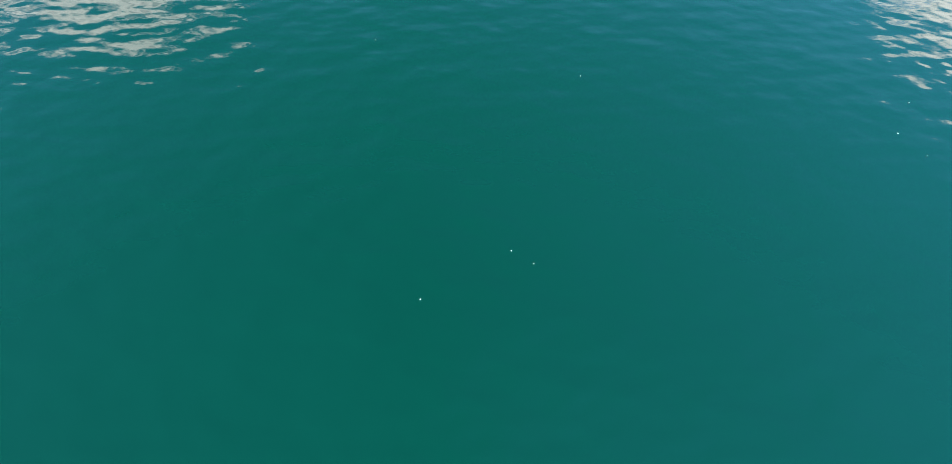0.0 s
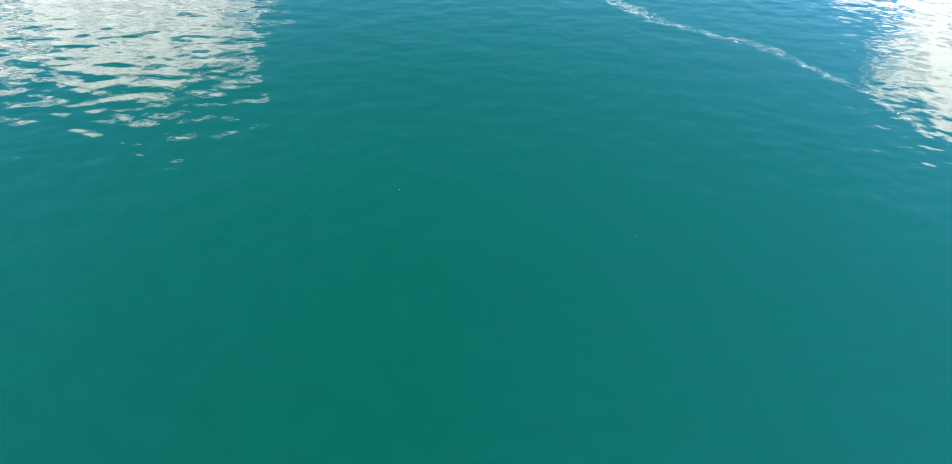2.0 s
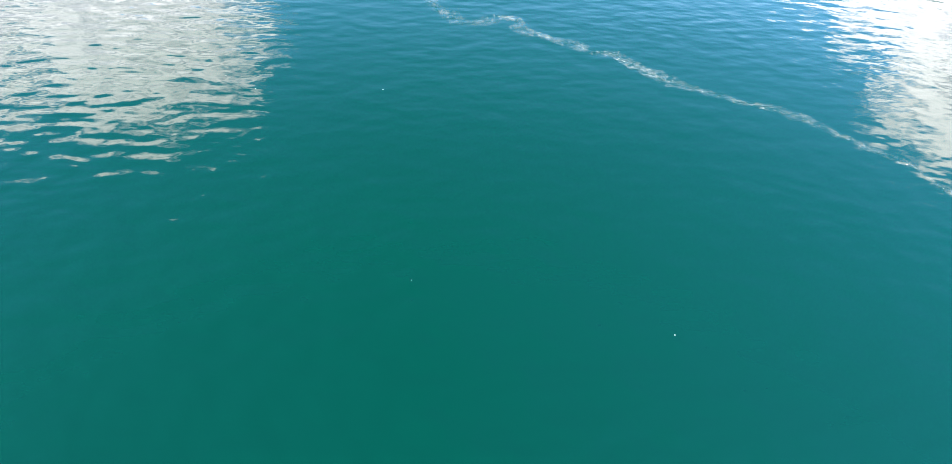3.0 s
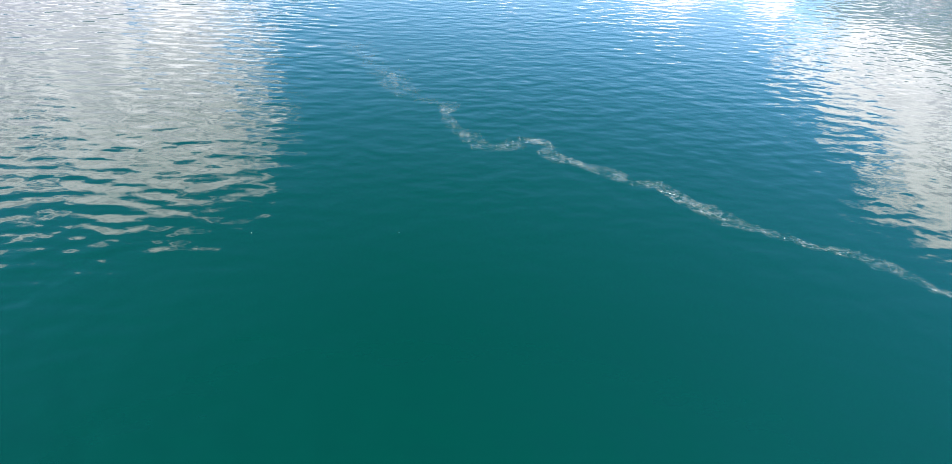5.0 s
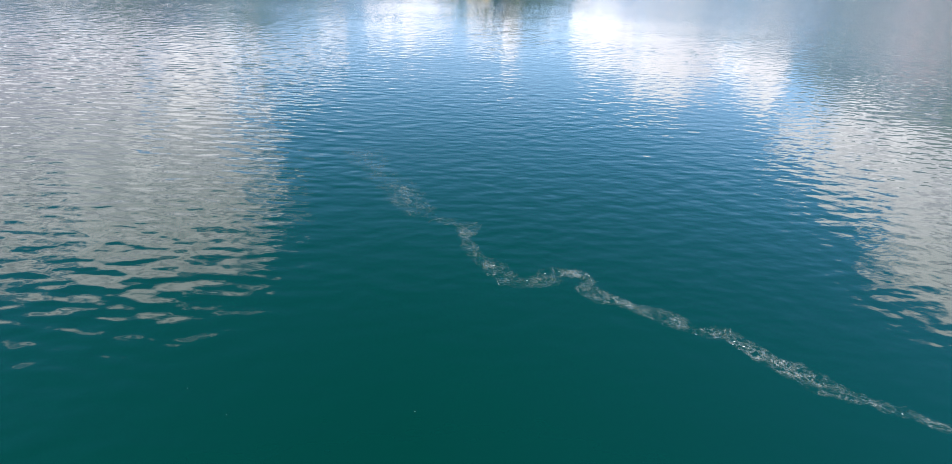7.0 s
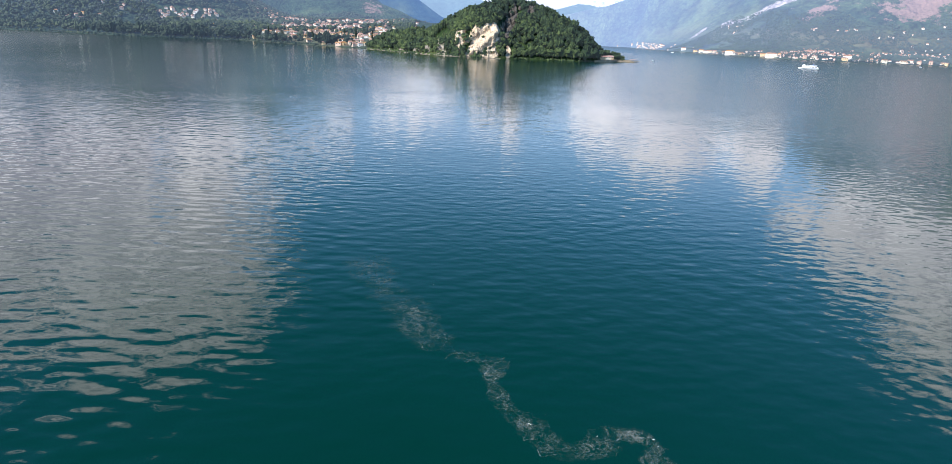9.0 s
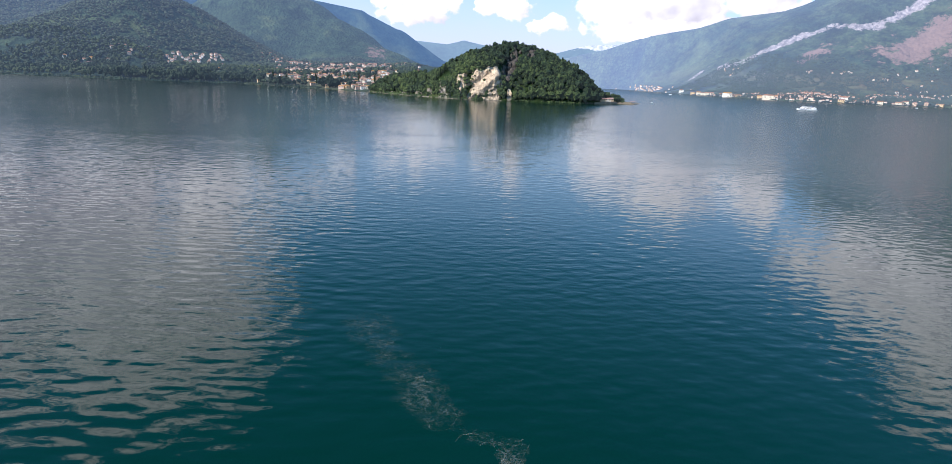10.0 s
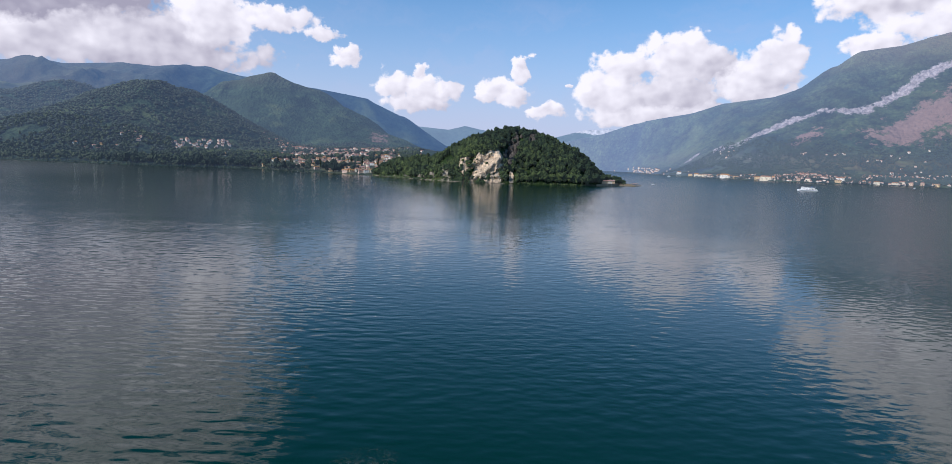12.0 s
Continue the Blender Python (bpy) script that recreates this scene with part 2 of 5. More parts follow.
def land_material(name, low, high, rock, bare, air=(0, 0, 0), scale=1.0, bump=4.0, contrast=0.32, fade=(2600.0, 1.5)):
    """Wooded slopes with meadows, bare rock where the mesh says so, and far ranges' blue haze painted in as glow."""
    m, tree, bsdf = material(name)
    node, calc = nodes_of(tree)
    place = tree.nodes.new("ShaderNodeNewGeometry").outputs["Position"]

    def grain(size, detail, rough=0.6):
        return node("ShaderNodeTexNoise", Vector=place, Scale=scale / size, Detail=detail, Roughness=rough).outputs["Fac"]

    clumps = node("ShaderNodeTexVoronoi", Vector=place, Scale=scale / 14.0, Randomness=1.0).outputs["Distance"]
    stands = node("ShaderNodeMapRange", Value=grain(160, 5), i1=0.35, i2=0.65).outputs[0]
    fine = grain(22, 4, 0.7)
    woods = mix_colour(tree, stands, low, high)
    # shade between the crowns, painted in as darker, cooler colour
    gap_shade = calc("MULTIPLY", calc("SUBTRACT", clumps, 0.35), 1.3, clamp=True)
    woods = mix_colour(tree, gap_shade, woods, mix_colour(tree, 1.0, woods, (0.35, 0.42, 0.5), "MULTIPLY"))
    woods = mix_colour(tree, calc("MULTIPLY", calc("SUBTRACT", fine, 0.3), 1.6, clamp=True), mix_colour(tree, 1.0, woods, (0.5, 0.55, 0.6), "MULTIPLY"), woods)
    tone = node("ShaderNodeMapRange", Value=grain(70, 6, 0.7), i1=0.36, i2=0.64, i3=0.95 - contrast, i4=0.98 + contrast).outputs[0]
    woods = mix_colour(tree, 1.0, woods, node("ShaderNodeCombineXYZ", i0=tone, i1=tone, i2=tone).outputs[0], "MULTIPLY")
    meadow = node("ShaderNodeMapRange", Value=grain(260, 3), i1=0.55, i2=0.66).outputs[0]
    woods = mix_colour(tree, calc("MULTIPLY", meadow, 0.35), woods, (0.12, 0.14, 0.055))
    streaks = node("ShaderNodeTexNoise", Vector=vec(tree, "MULTIPLY", place, (0.07, 0.07, 0.012)), Scale=scale, Detail=5.0, Roughness=0.7).outputs["Fac"]
    streaks = node("ShaderNodeMapRange", Value=streaks, i1=0.38, i2=0.62).outputs[0]
    stone = mix_colour(tree, streaks, tuple(v * 0.4 for v in rock), rock)
    scree = mix_colour(tree, grain(45, 7, 0.75), tuple(v * 0.4 for v in bare), bare)
    rough_edge = calc("MULTIPLY", calc("SUBTRACT", grain(34, 7, 0.75), 0.5), 2.4)

    def mask(attribute):
        at = tree.nodes.new("ShaderNodeAttribute")
        at.attribute_name = attribute
        return node("ShaderNodeMapRange", Value=calc("ADD", at.outputs["Fac"], rough_edge), i1=0.42, i2=0.62).outputs[0]

    # dry grass, and on the back range sunlight painted as colour
    dry_or_lit = tree.nodes.new("ShaderNodeAttribute")
    dry_or_lit.attribute_name = "dry_or_lit"
    woods = mix_colour(tree, calc("MULTIPLY", dry_or_lit.outputs["Fac"], calc("ADD", 0.35, grain(120, 6, 0.7)), clamp=True), woods, (0.16, 0.125, 0.07))
    colour = mix_colour(tree, mask("scree"), woods, scree)
    colour = mix_colour(tree, mask("rock"), colour, stone)
    tree.links.new(colour, bsdf.inputs["Base Color"])
    relief = calc("ADD", calc("MULTIPLY", grain(80, 5, 0.6), 2.5), calc("SUBTRACT", fine, calc("MULTIPLY", clumps, 0.6)))
    b = node("ShaderNodeBump", Height=relief, Strength=0.9, Distance=bump)
    tree.links.new(b.outputs[0], bsdf.inputs["Normal"])
    bsdf.inputs["Roughness"].default_value = 0.9
    bsdf.inputs["Specular IOR Level"].default_value = 0.1
    # air: haze colour that the surface itself gives off
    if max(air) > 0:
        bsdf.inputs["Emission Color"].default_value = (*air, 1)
        haze_glow(tree, bsdf, *fade)
    return m


def haze_glow(tree, bsdf, reach=2600.0, power=1.5, across=1.0):
    """Haze painted as glow on the land, stronger the farther off it lies."""
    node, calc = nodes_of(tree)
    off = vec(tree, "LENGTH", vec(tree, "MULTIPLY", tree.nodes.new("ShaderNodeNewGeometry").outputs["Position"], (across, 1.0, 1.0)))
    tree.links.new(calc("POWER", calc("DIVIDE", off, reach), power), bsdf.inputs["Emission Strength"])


def plain_material(name, colour, rough=0.8, spread=0.25, size=3.0, random_tint=0.0, metal=0.0, bump=0.0):
    m, tree, bsdf = material(name)
    node, calc = nodes_of(tree)
    place = tree.nodes.new("ShaderNodeTexCoord").outputs["Object"]
    n = node("ShaderNodeTexNoise", Vector=place, Scale=1.0 / size, Detail=6.0, Roughness=0.65).outputs["Fac"]
    tone = mix_colour(tree, n, tuple(v * (1 - spread) for v in colour), tuple(min(1, v * (1 + spread)) for v in colour))
    if random_tint:
        info = tree.nodes.new("ShaderNodeObjectInfo").outputs["Random"]
        hue = node("ShaderNodeHueSaturation", Color=tone, Hue=calc("ADD", 0.5 - random_tint * 0.06, calc("MULTIPLY", info, random_tint * 0.12)),
                   Saturation=calc("ADD", 0.6, calc("MULTIPLY", info, 0.7)), Value=calc("ADD", 0.75, calc("MULTIPLY", calc("FRACT", calc("MULTIPLY", info, 7.3)), 0.45)))
        tone = hue.outputs[0]
    tree.links.new(tone, bsdf.inputs["Base Color"])
    bsdf.inputs["Roughness"].default_value = rough
    bsdf.inputs["Metallic"].default_value = metal
    if bump:
        b = node("ShaderNodeBump", Height=n, Strength=0.6, Distance=bump)
        tree.links.new(b.outputs[0], bsdf.inputs["Normal"])
    return m


def rock_material(name, pale, dark):
    """Fractured limestone: slanting beds, weather streaks down the face and dark cracks."""
    m, tree, bsdf = material(name)
    node, calc = nodes_of(tree)
    place = tree.nodes.new("ShaderNodeNewGeometry").outputs["Position"]
    bent = vec(tree, "ADD", place, vec(tree, "SCALE", node("ShaderNodeTexNoise", Vector=place, Scale=0.12, Detail=4.0).outputs["Color"], scale=22.0))
    sep = node("ShaderNodeSeparateXYZ", i0=bent)
    across = calc("SUBTRACT", sep.outputs[2], calc("MULTIPLY", sep.outputs[0], 0.8))
    beds = node("ShaderNodeTexNoise", Vector=node("ShaderNodeCombineXYZ", i0=calc("MULTIPLY", across, 0.09), i1=calc("MULTIPLY", sep.outputs[0], 0.03)).outputs[0], Scale=1.0, Detail=6.0, Roughness=0.65).outputs["Fac"]
    streak = node("ShaderNodeTexNoise", Vector=vec(tree, "MULTIPLY", bent, (0.30, 0.30, 0.045)), Scale=1.0, Detail=6.0, Roughness=0.68).outputs["Fac"]
    crack = node("ShaderNodeTexVoronoi", Vector=vec(tree, "MULTIPLY", bent, (0.16, 0.16, 0.09)), Scale=1.0)
    crack.feature = "DISTANCE_TO_EDGE"
    open_rock = calc("MULTIPLY", crack.outputs["Distance"], 9.0, clamp=True)
    fac = calc("MULTIPLY", calc("SUBTRACT", calc("ADD", calc("MULTIPLY", beds, 0.5), calc("MULTIPLY", streak, 0.5)), 0.36), 5.0, clamp=True)
    tone = mix_colour(tree, fac, dark, pale)
    tone = mix_colour(tree, calc("ADD", 0.45, calc("MULTIPLY", open_rock, 0.55)), tuple(v * 0.5 for v in dark), tone)
    tree.links.new(tone, bsdf.inputs["Base Color"])
    height = calc("ADD", calc("MULTIPLY", beds, 1.2), calc("ADD", streak, calc("MULTIPLY", open_rock, 0.25)))
    tree.links.new(node("ShaderNodeBump", Height=height, Strength=0.9, Distance=2.0).outputs[0], bsdf.inputs["Normal"])
    bsdf.inputs["Roughness"].default_value = 0.9
    bsdf.inputs["Specular IOR Level"].default_value = 0.2
    return m


def leaf_material(name, dark, light, air=(0, 0, 0)):
    m, tree, bsdf = material(name)
    node, calc = nodes_of(tree)
    geo = tree.nodes.new("ShaderNodeNewGeometry")
    patch = node("ShaderNodeTexNoise", Vector=geo.outputs["Position"], Scale=1 / 60.0, Detail=4.0).outputs["Fac"]
    broad = node("ShaderNodeTexNoise", Vector=geo.outputs["Position"], Scale=1 / 320.0, Detail=3.0).outputs["Fac"]
    fac = calc("ADD", calc("MULTIPLY", geo.outputs["Random Per Island"], 0.5), calc("MULTIPLY", calc("SUBTRACT", patch, 0.5), 1.5))
    fac = calc("ADD", fac, calc("MULTIPLY", calc("SUBTRACT", broad, 0.5), 1.8), clamp=True)
    fine = node("ShaderNodeTexNoise", Vector=geo.outputs["Position"], Scale=0.9, Detail=4.0, Roughness=0.7).outputs["Fac"]
    tone = mix_colour(tree, fac, dark, light)
    tone = mix_colour(tree, calc("MULTIPLY", fine, 1.0), mix_colour(tree, 1.0, tone, (0.45, 0.5, 0.5), "MULTIPLY"), tone)
    tree.links.new(tone, bsdf.inputs["Base Color"])
    b = node("ShaderNodeBump", Height=fine, Strength=0.8, Distance=0.8)
    tree.links.new(b.outputs[0], bsdf.inputs["Normal"])
    bsdf.inputs["Roughness"].default_value = 0.75
    bsdf.inputs["Specular IOR Level"].default_value = 0.2
    # haze painted into the leaves as a faint glow
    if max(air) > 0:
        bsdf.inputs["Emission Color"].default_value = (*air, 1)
        haze_glow(tree, bsdf)
    return m


WATER = water_material()
ROCK, SCREE = (0.42, 0.38, 0.37), (0.24, 0.155, 0.125)
HILL = land_material("wooded_promontory", (0.020, 0.036, 0.012), (0.045, 0.075, 0.020), (0.27, 0.235, 0.19), SCREE, scale=1.5, bump=2.5)
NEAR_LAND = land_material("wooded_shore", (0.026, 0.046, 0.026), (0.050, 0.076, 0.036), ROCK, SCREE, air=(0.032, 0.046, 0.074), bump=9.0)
FAR_LEFT = land_material("blue_haze_range", (0.020, 0.036, 0.030), (0.036, 0.055, 0.034), ROCK, SCREE, air=(0.023, 0.041, 0.080), scale=0.6)
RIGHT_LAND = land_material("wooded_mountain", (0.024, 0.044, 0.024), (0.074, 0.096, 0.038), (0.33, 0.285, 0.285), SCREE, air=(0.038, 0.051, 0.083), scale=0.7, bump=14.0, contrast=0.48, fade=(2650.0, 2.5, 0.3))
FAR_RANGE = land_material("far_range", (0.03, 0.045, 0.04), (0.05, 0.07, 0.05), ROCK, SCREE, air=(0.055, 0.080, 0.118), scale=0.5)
CLIFF = rock_material("pale_limestone", (0.76, 0.585, 0.41), (0.27, 0.215, 0.165))
# dark crag rock, with the shade on its face put in the colour
SHADED_ROCK = rock_material("shaded_limestone", (0.115, 0.100, 0.088), (0.045, 0.042, 0.040))
GREY_ROCK = rock_material("grey_limestone", (0.30, 0.265, 0.215), (0.11, 0.10, 0.08))

# ---- land ----
_table = np.random.RandomState(7).rand(256, 256)


def value_noise(x, y):
    i, j = np.floor(x).astype(int), np.floor(y).astype(int)
    u, v = x - i, y - j
    u, v = u * u * (3 - 2 * u), v * v * (3 - 2 * v)
    a, b = _table[i & 255, j & 255], _table[(i + 1) & 255, j & 255]
    c, d = _table[i & 255, (j + 1) & 255], _table[(i + 1) & 255, (j + 1) & 255]
    return (a * (1 - u) + b * u) * (1 - v) + (c * (1 - u) + d * u) * v


def fbm(x, y, octaves=5, ridged=False):
    total, amp, norm = 0.0, 1.0, 0.0
    for k in range(octaves):
        n = value_noise(x * 2 ** k + 17.3 * k, y * 2 ** k + 5.1 * k)
        total = total + amp * (1 - abs(2 * n - 1) if ridged else n)
        norm, amp = norm + amp, amp * 0.5
    return total / norm


def to_line(x, y, line):
    """Distance of points to a polyline in plan, and the polyline's height at the nearest place."""
    best, height = np.full(np.shape(x), 1e9), np.zeros(np.shape(x))
    for (ax, ay, az), (bx, by, bz) in zip(line[:-1], line[1:]):
        dx, dy = bx - ax, by - ay
        s = np.clip(((x - ax) * dx + (y - ay) * dy) / (dx * dx + dy * dy), 0, 1)
        d = np.hypot(x - ax - s * dx, y - ay - s * dy)
        closer = d < best
        best, height = np.where(closer, d, best), np.where(closer, az + s * (bz - az), height)
    return best, height


def ridge_height(x, y, ridges):
    """Land under a few crests: each falls off to both sides over its own width."""
    z = np.zeros(np.shape(x))
    for line, width, bend in ridges:
        for a, b in zip(line[:-1], line[1:]):
            d, h = to_line(x, y, (a, b))
            z = np.maximum(z, h * np.clip(1 - (np.sqrt(d * d + 3600) - 60) / width, 0, 1) ** bend)
    return z


def along(x, nodes):
    return np.interp(x, [n[0] for n in nodes], [n[1] for n in nodes])


BACK = [(-3305, 3442, 574), (-2929, 3768, 574), (-2810, 3858, 607), (-2682, 3949, 591), (-2402, 4126, 633), (-2242, 4215, 616), (-1937, 4364, 658), (-1707, 4460, 607)]
PEAK = [(-1622, 3574, 382), (-1331, 3479, 443), (-1147, 3439, 496), (-1021, 3479, 458), (-925, 3506, 432), (-769, 3441, 325), (-590, 3290, 195), (-440, 3005, 60)]
BLUE = [(-1457, 4495, 585), (-1193, 4521, 554), (-835, 4549, 500), (-566, 4591, 379), (-238, 4619, 169)]
KNOLL = [(-1435, 2075, 120), (-1383, 2230, 218), (-1306, 2391, 306), (-1206, 2499, 277), (-1166, 2573, 188)]
WEST = [(-2436, 2543, 280), (-2160, 2783, 273), (-1966, 3044, 293)]
LEFT_SHORE = [(-3500, 1750), (-1900, 1680), (-1278, 1633), (-1102, 1614), (-895, 1536), (-766, 1554), (-605, 1620), (-420, 1484), (-244, 1379), (-150, 1370), (300, 1500)]
RIGHT_SHORE = [(700, 5200), (1150, 4500), (1160, 3450), (1230, 2900), (1290, 2600), (1500, 2480), (2050, 2540), (2700, 2620), (4500, 2700)]
R_LOW = [(722, 4719, 132), (972, 4622, 271), (1261, 4499, 374), (1606, 4334, 443), (1746, 4170, 498), (2017, 4045, 538), (2146, 3921, 595)]
R_HIGH = [(2146, 3921, 595), (2306, 3886, 722), (2426, 3812, 810), (2618, 3743, 835), (2733, 3659, 876), (2796, 3610, 893), (3098, 3353, 967), (3500, 3100, 1000)]
FAR_A = [(-596, 4839, 312), (-453, 4854, 321), (-208, 4871, 304), (-73, 4875, 338), (63, 4875, 312), (333, 4863, 210)]
FAR_B = [(418, 4857, 210), (653, 4830, 270), (887, 4792, 338), (1234, 4714, 355), (1494, 4638, 355)]


def left_height(x, y):
    inland = y - along(x, LEFT_SHORE)
    z = np.where(inland > 0, 2 + np.minimum(inland * 0.075, 62 + inland * 0.004) + 10 * fbm(x / 120, y / 120, 3) * np.clip(inland / 60, 0, 1), inland * 0.2)
    crests = ridge_height(x, y, ((PEAK, 700, 1.6), (KNOLL, 620, 1.2), (WEST, 1000, 1.1)))
    crests = crests + 0.14 * crests * (value_noise(x / 330, y / 330) - 0.5)
    rough = (fbm(x / 420 + 3, y / 420, 5, True) - 0.55) * 0.52 * crests * np.clip(crests / 250, 0.3, 1)
    d, _ = to_line(x, y, PEAK)
    d2, _ = to_line(x, y, KNOLL)
    crest_keep = np.clip(np.minimum(d, d2) / 160, 0.12, 1)
    return np.where(inland > 0, np.maximum(z, (crests + rough * crest_keep) * np.clip(inland / 350, 0, 1)), z)


def back_height(x, y):
    crests = ridge_height(x, y, ((BACK, 1600, 1.1), (BLUE, 800, 1.8)))
    d, _ = to_line(x, y, BACK)
    d2, _ = to_line(x, y, BLUE)
    return crests + (fbm(x / 430, y / 430 + 9, 5, True) - 0.55) * 0.55 * crests * np.clip(np.minimum(d, d2) / 400, 0.015, 1) - 20


def right_height(x, y):
    shore = np.interp(x, [n[0] for n in RIGHT_SHORE], [n[1] for n in RIGHT_SHORE])
    inland = np.minimum(y - shore, (x - along(y, sorted((n[1], n[0]) for n in RIGHT_SHORE[:5]))) * 0.9)
    inland = np.maximum(inland, np.where(x > 560, y - 4440, -400))
    z = np.where(inland > 0, 1.5 + inland * 0.10 + 12 * fbm(x / 110, y / 110, 3) * np.clip(inland / 70, 0, 1), inland * 0.2)
    crests = ridge_height(x, y, ((R_LOW, 950, 1.1), (R_HIGH, 1400, 1.9)))
    d, _ = to_line(x, y, R_LOW)
    d2, _ = to_line(x, y, R_HIGH)
    rough = (fbm(x / 560 + 8, y / 560, 6, True) - 0.55) * 0.30 * crests * np.clip(np.minimum(d, d2) / 300, 0.05, 1)
    return np.where(inland > 0, np.maximum(z, (crests + rough) * np.clip(inland / np.interp(y, (4000, 4440), (480, 110)), 0, 1)), z)


HILL_SHORE = [(-330, 1470), (-250, 1420), (-225, 1356), (-98, 1200), (-25, 1146), (79, 1150), (207, 1156), (262, 1200), (300, 1250), (318, 1276), (345, 1330)]
HILL_CREST = [(-330, 2), (-245, 4), (-225, 10), (-190, 28), (-120, 36), (-85, 38), (-66, 50), (-52, 64), (20, 95), (62, 103), (108, 104), (153, 97), (209, 66), (258, 30), (275, 14), (300, 11), (318, 7), (326, 3), (345, -4)]


CLEFT = [(54, 1168, 0), (65, 1215, 0), (86, 1285, 0)]


def hill_height(x, y):
    shore, top = along(x, HILL_SHORE), along(x, HILL_CREST)
    reach = np.clip(along(x, [(-330, 80), (-100, 120), (0, 185), (160, 180), (260, 90), (345, 40)]), 30, 400)
    s = (y - shore) / reach
    up = np.clip(s, 0, 1)
    # steep foot, and a sheer wall where the pale cliff stands
    sheer = np.clip(1 - abs((x - 14) / 52) ** 4, 0, 1)
    foot = up ** 0.72
    wall = np.clip((up - 0.05) / 0.10, 0, 1) * 0.55 + np.clip((up - 0.15) / 0.85, 0, 1) * 0.45
    z = top * (foot * (1 - sheer) + wall * sheer)
    z = z * np.where(s > 1, np.clip(1 - (s - 1) / 1.6, 0, 1), 1)
    # the cleft beside the cliff
    d, _ = to_line(x, y, CLEFT)
    z = z - 22 * np.exp(-(d / 10) ** 2) * np.clip(up * 6, 0, 1)
    z = z + (fbm(x / 40, y / 40, 5) - 0.5) * 14 * np.clip(up * 4, 0, 1) * np.clip(top / 40, 0, 1)
    return np.where(s > 0, z + 1.0, s * reach * 0.5)


def link_mesh(name, verts, faces, mat, parent=None, smooth=False):
    me = bpy.data.meshes.new(name)
    me.from_pydata(verts if isinstance(verts, list) else verts.tolist(), [], faces if isinstance(faces, list) else faces.tolist())
    me.materials.append(mat)
    if smooth:
        me.polygons.foreach_set("use_smooth", [True] * len(me.polygons))
    ob = new(name, me)
    if parent is not None:
        ob.parent = parent
    return ob


def land(name, x0, x1, y0, y1, step, height, mat, masks=None, keep=-30):
    xs, ys = np.arange(x0, x1 + step, step), np.arange(y0, y1 + step, step)
    x, y = np.meshgrid(xs, ys)
    z = height(x, y)
    verts = np.stack([x, y, z], -1).reshape(-1, 3)
    n, m = len(xs), len(ys)
    i = (np.arange(m - 1)[:, None] * n + np.arange(n - 1)).ravel()
    faces = np.stack([i, i + 1, i + n + 1, i + n], -1)
    faces = faces[verts[faces][:, :, 2].max(1) > keep]
    used, back = np.unique(faces, return_inverse=True)
    ob = link_mesh(name, verts[used], back.reshape(-1, 4), mat, smooth=True)
    for key, fn in (masks or {}).items():
        at = ob.data.attributes.new(key, "FLOAT", "POINT")
        at.data.foreach_set("value", fn(x, y, z).ravel()[used].astype(np.float32))
    return ob


def hill_rock(x, y, z):
    d, _ = to_line(x, y, CLEFT)
    cleft = np.exp(-(d / 13) ** 2) * np.clip((z - 38) / 15, 0, 1) * 1.2
    spur = np.exp(-((x - 70) / 4.5) ** 2) * np.clip(1 - abs(z - 8) / 20, 0, 1)
    feet = (fbm(x / 18, y / 18, 4) - 0.25) * np.clip(1 - z / 22, 0, 1) * (x < -20)
    return np.maximum(np.maximum(np.maximum(cleft, spur * 1.1), feet), np.clip(1.5 - z / 1.6, 0, 1) * (x < 60))


def right_rock(x, y, z):
    broken = 0.36 + 1.05 * fbm(x / 70, y / 70, 4)
    wide = 18 + 20 * fbm(x / 110 + 3, y / 110, 3) + 6 * np.clip((x - 2150) / 300, 0, 1)
    ledges = 0.8 * np.exp(-(((x - 1400) / 90) ** 2 + ((y - 3780) / 25) ** 2))
    return np.maximum(np.exp(-(to_line(x, y, BAND)[0] / wide) ** 2) * broken, ledges * broken)


def right_scree(x, y, z):
    patch = np.exp(-(((x - 2350) / 300) ** 2 + ((y - 3140) / 125) ** 2)) + 0.75 * np.exp(-(((x - 1840) / 120) ** 2 + ((y - 3340) / 70) ** 2))
    torn = 0.45 + 1.05 * fbm(x / 80, y / 60 + 7, 4)
    return np.maximum(patch * 0.95 * torn, np.clip((z - 800) / 250, 0, 0.5))


def right_dry(x, y, z):
    return np.clip((z - 640) / 170, 0, 1) * 0.5 + 0.55 * np.exp(-(((x - 1900) / 500) ** 2 + ((z - 95) / 45) ** 2))


def left_dry(x, y, z):
    return 0.35 * np.clip((z - 380) / 120, 0, 1) + 0.8 * np.exp(-(((x + 0.24 * y) / 180) ** 2 + ((y - 1850) / 350) ** 2))


def back_sunlit(x, y, z):
    # the range's sunlit left part, put into the colour
    return 0.36 * np.clip((-x - 1750) / 500, 0, 1)


def left_scree(x, y, z):
    terraces = 0.7 * np.exp(-(((x + 1170) / 60) ** 2 + ((y - 1850) / 40) ** 2))
    slope = 0.62 * np.exp(-(((x + 490) / 80) ** 2 + ((y - 3130) / 130) ** 2))
    village = 0.3 * np.exp(-(((x + 0.19 * y) / 110) ** 2 + ((y - 1850) / 450) ** 2))
    return np.maximum(np.maximum(terraces, slope), village)


def far_rock(x, y, z):
    return np.clip((z - 262) / 40, 0, 1) * np.exp(-((x - 960) / 190) ** 2) * (0.5 + fbm(x / 60, y / 60, 3))


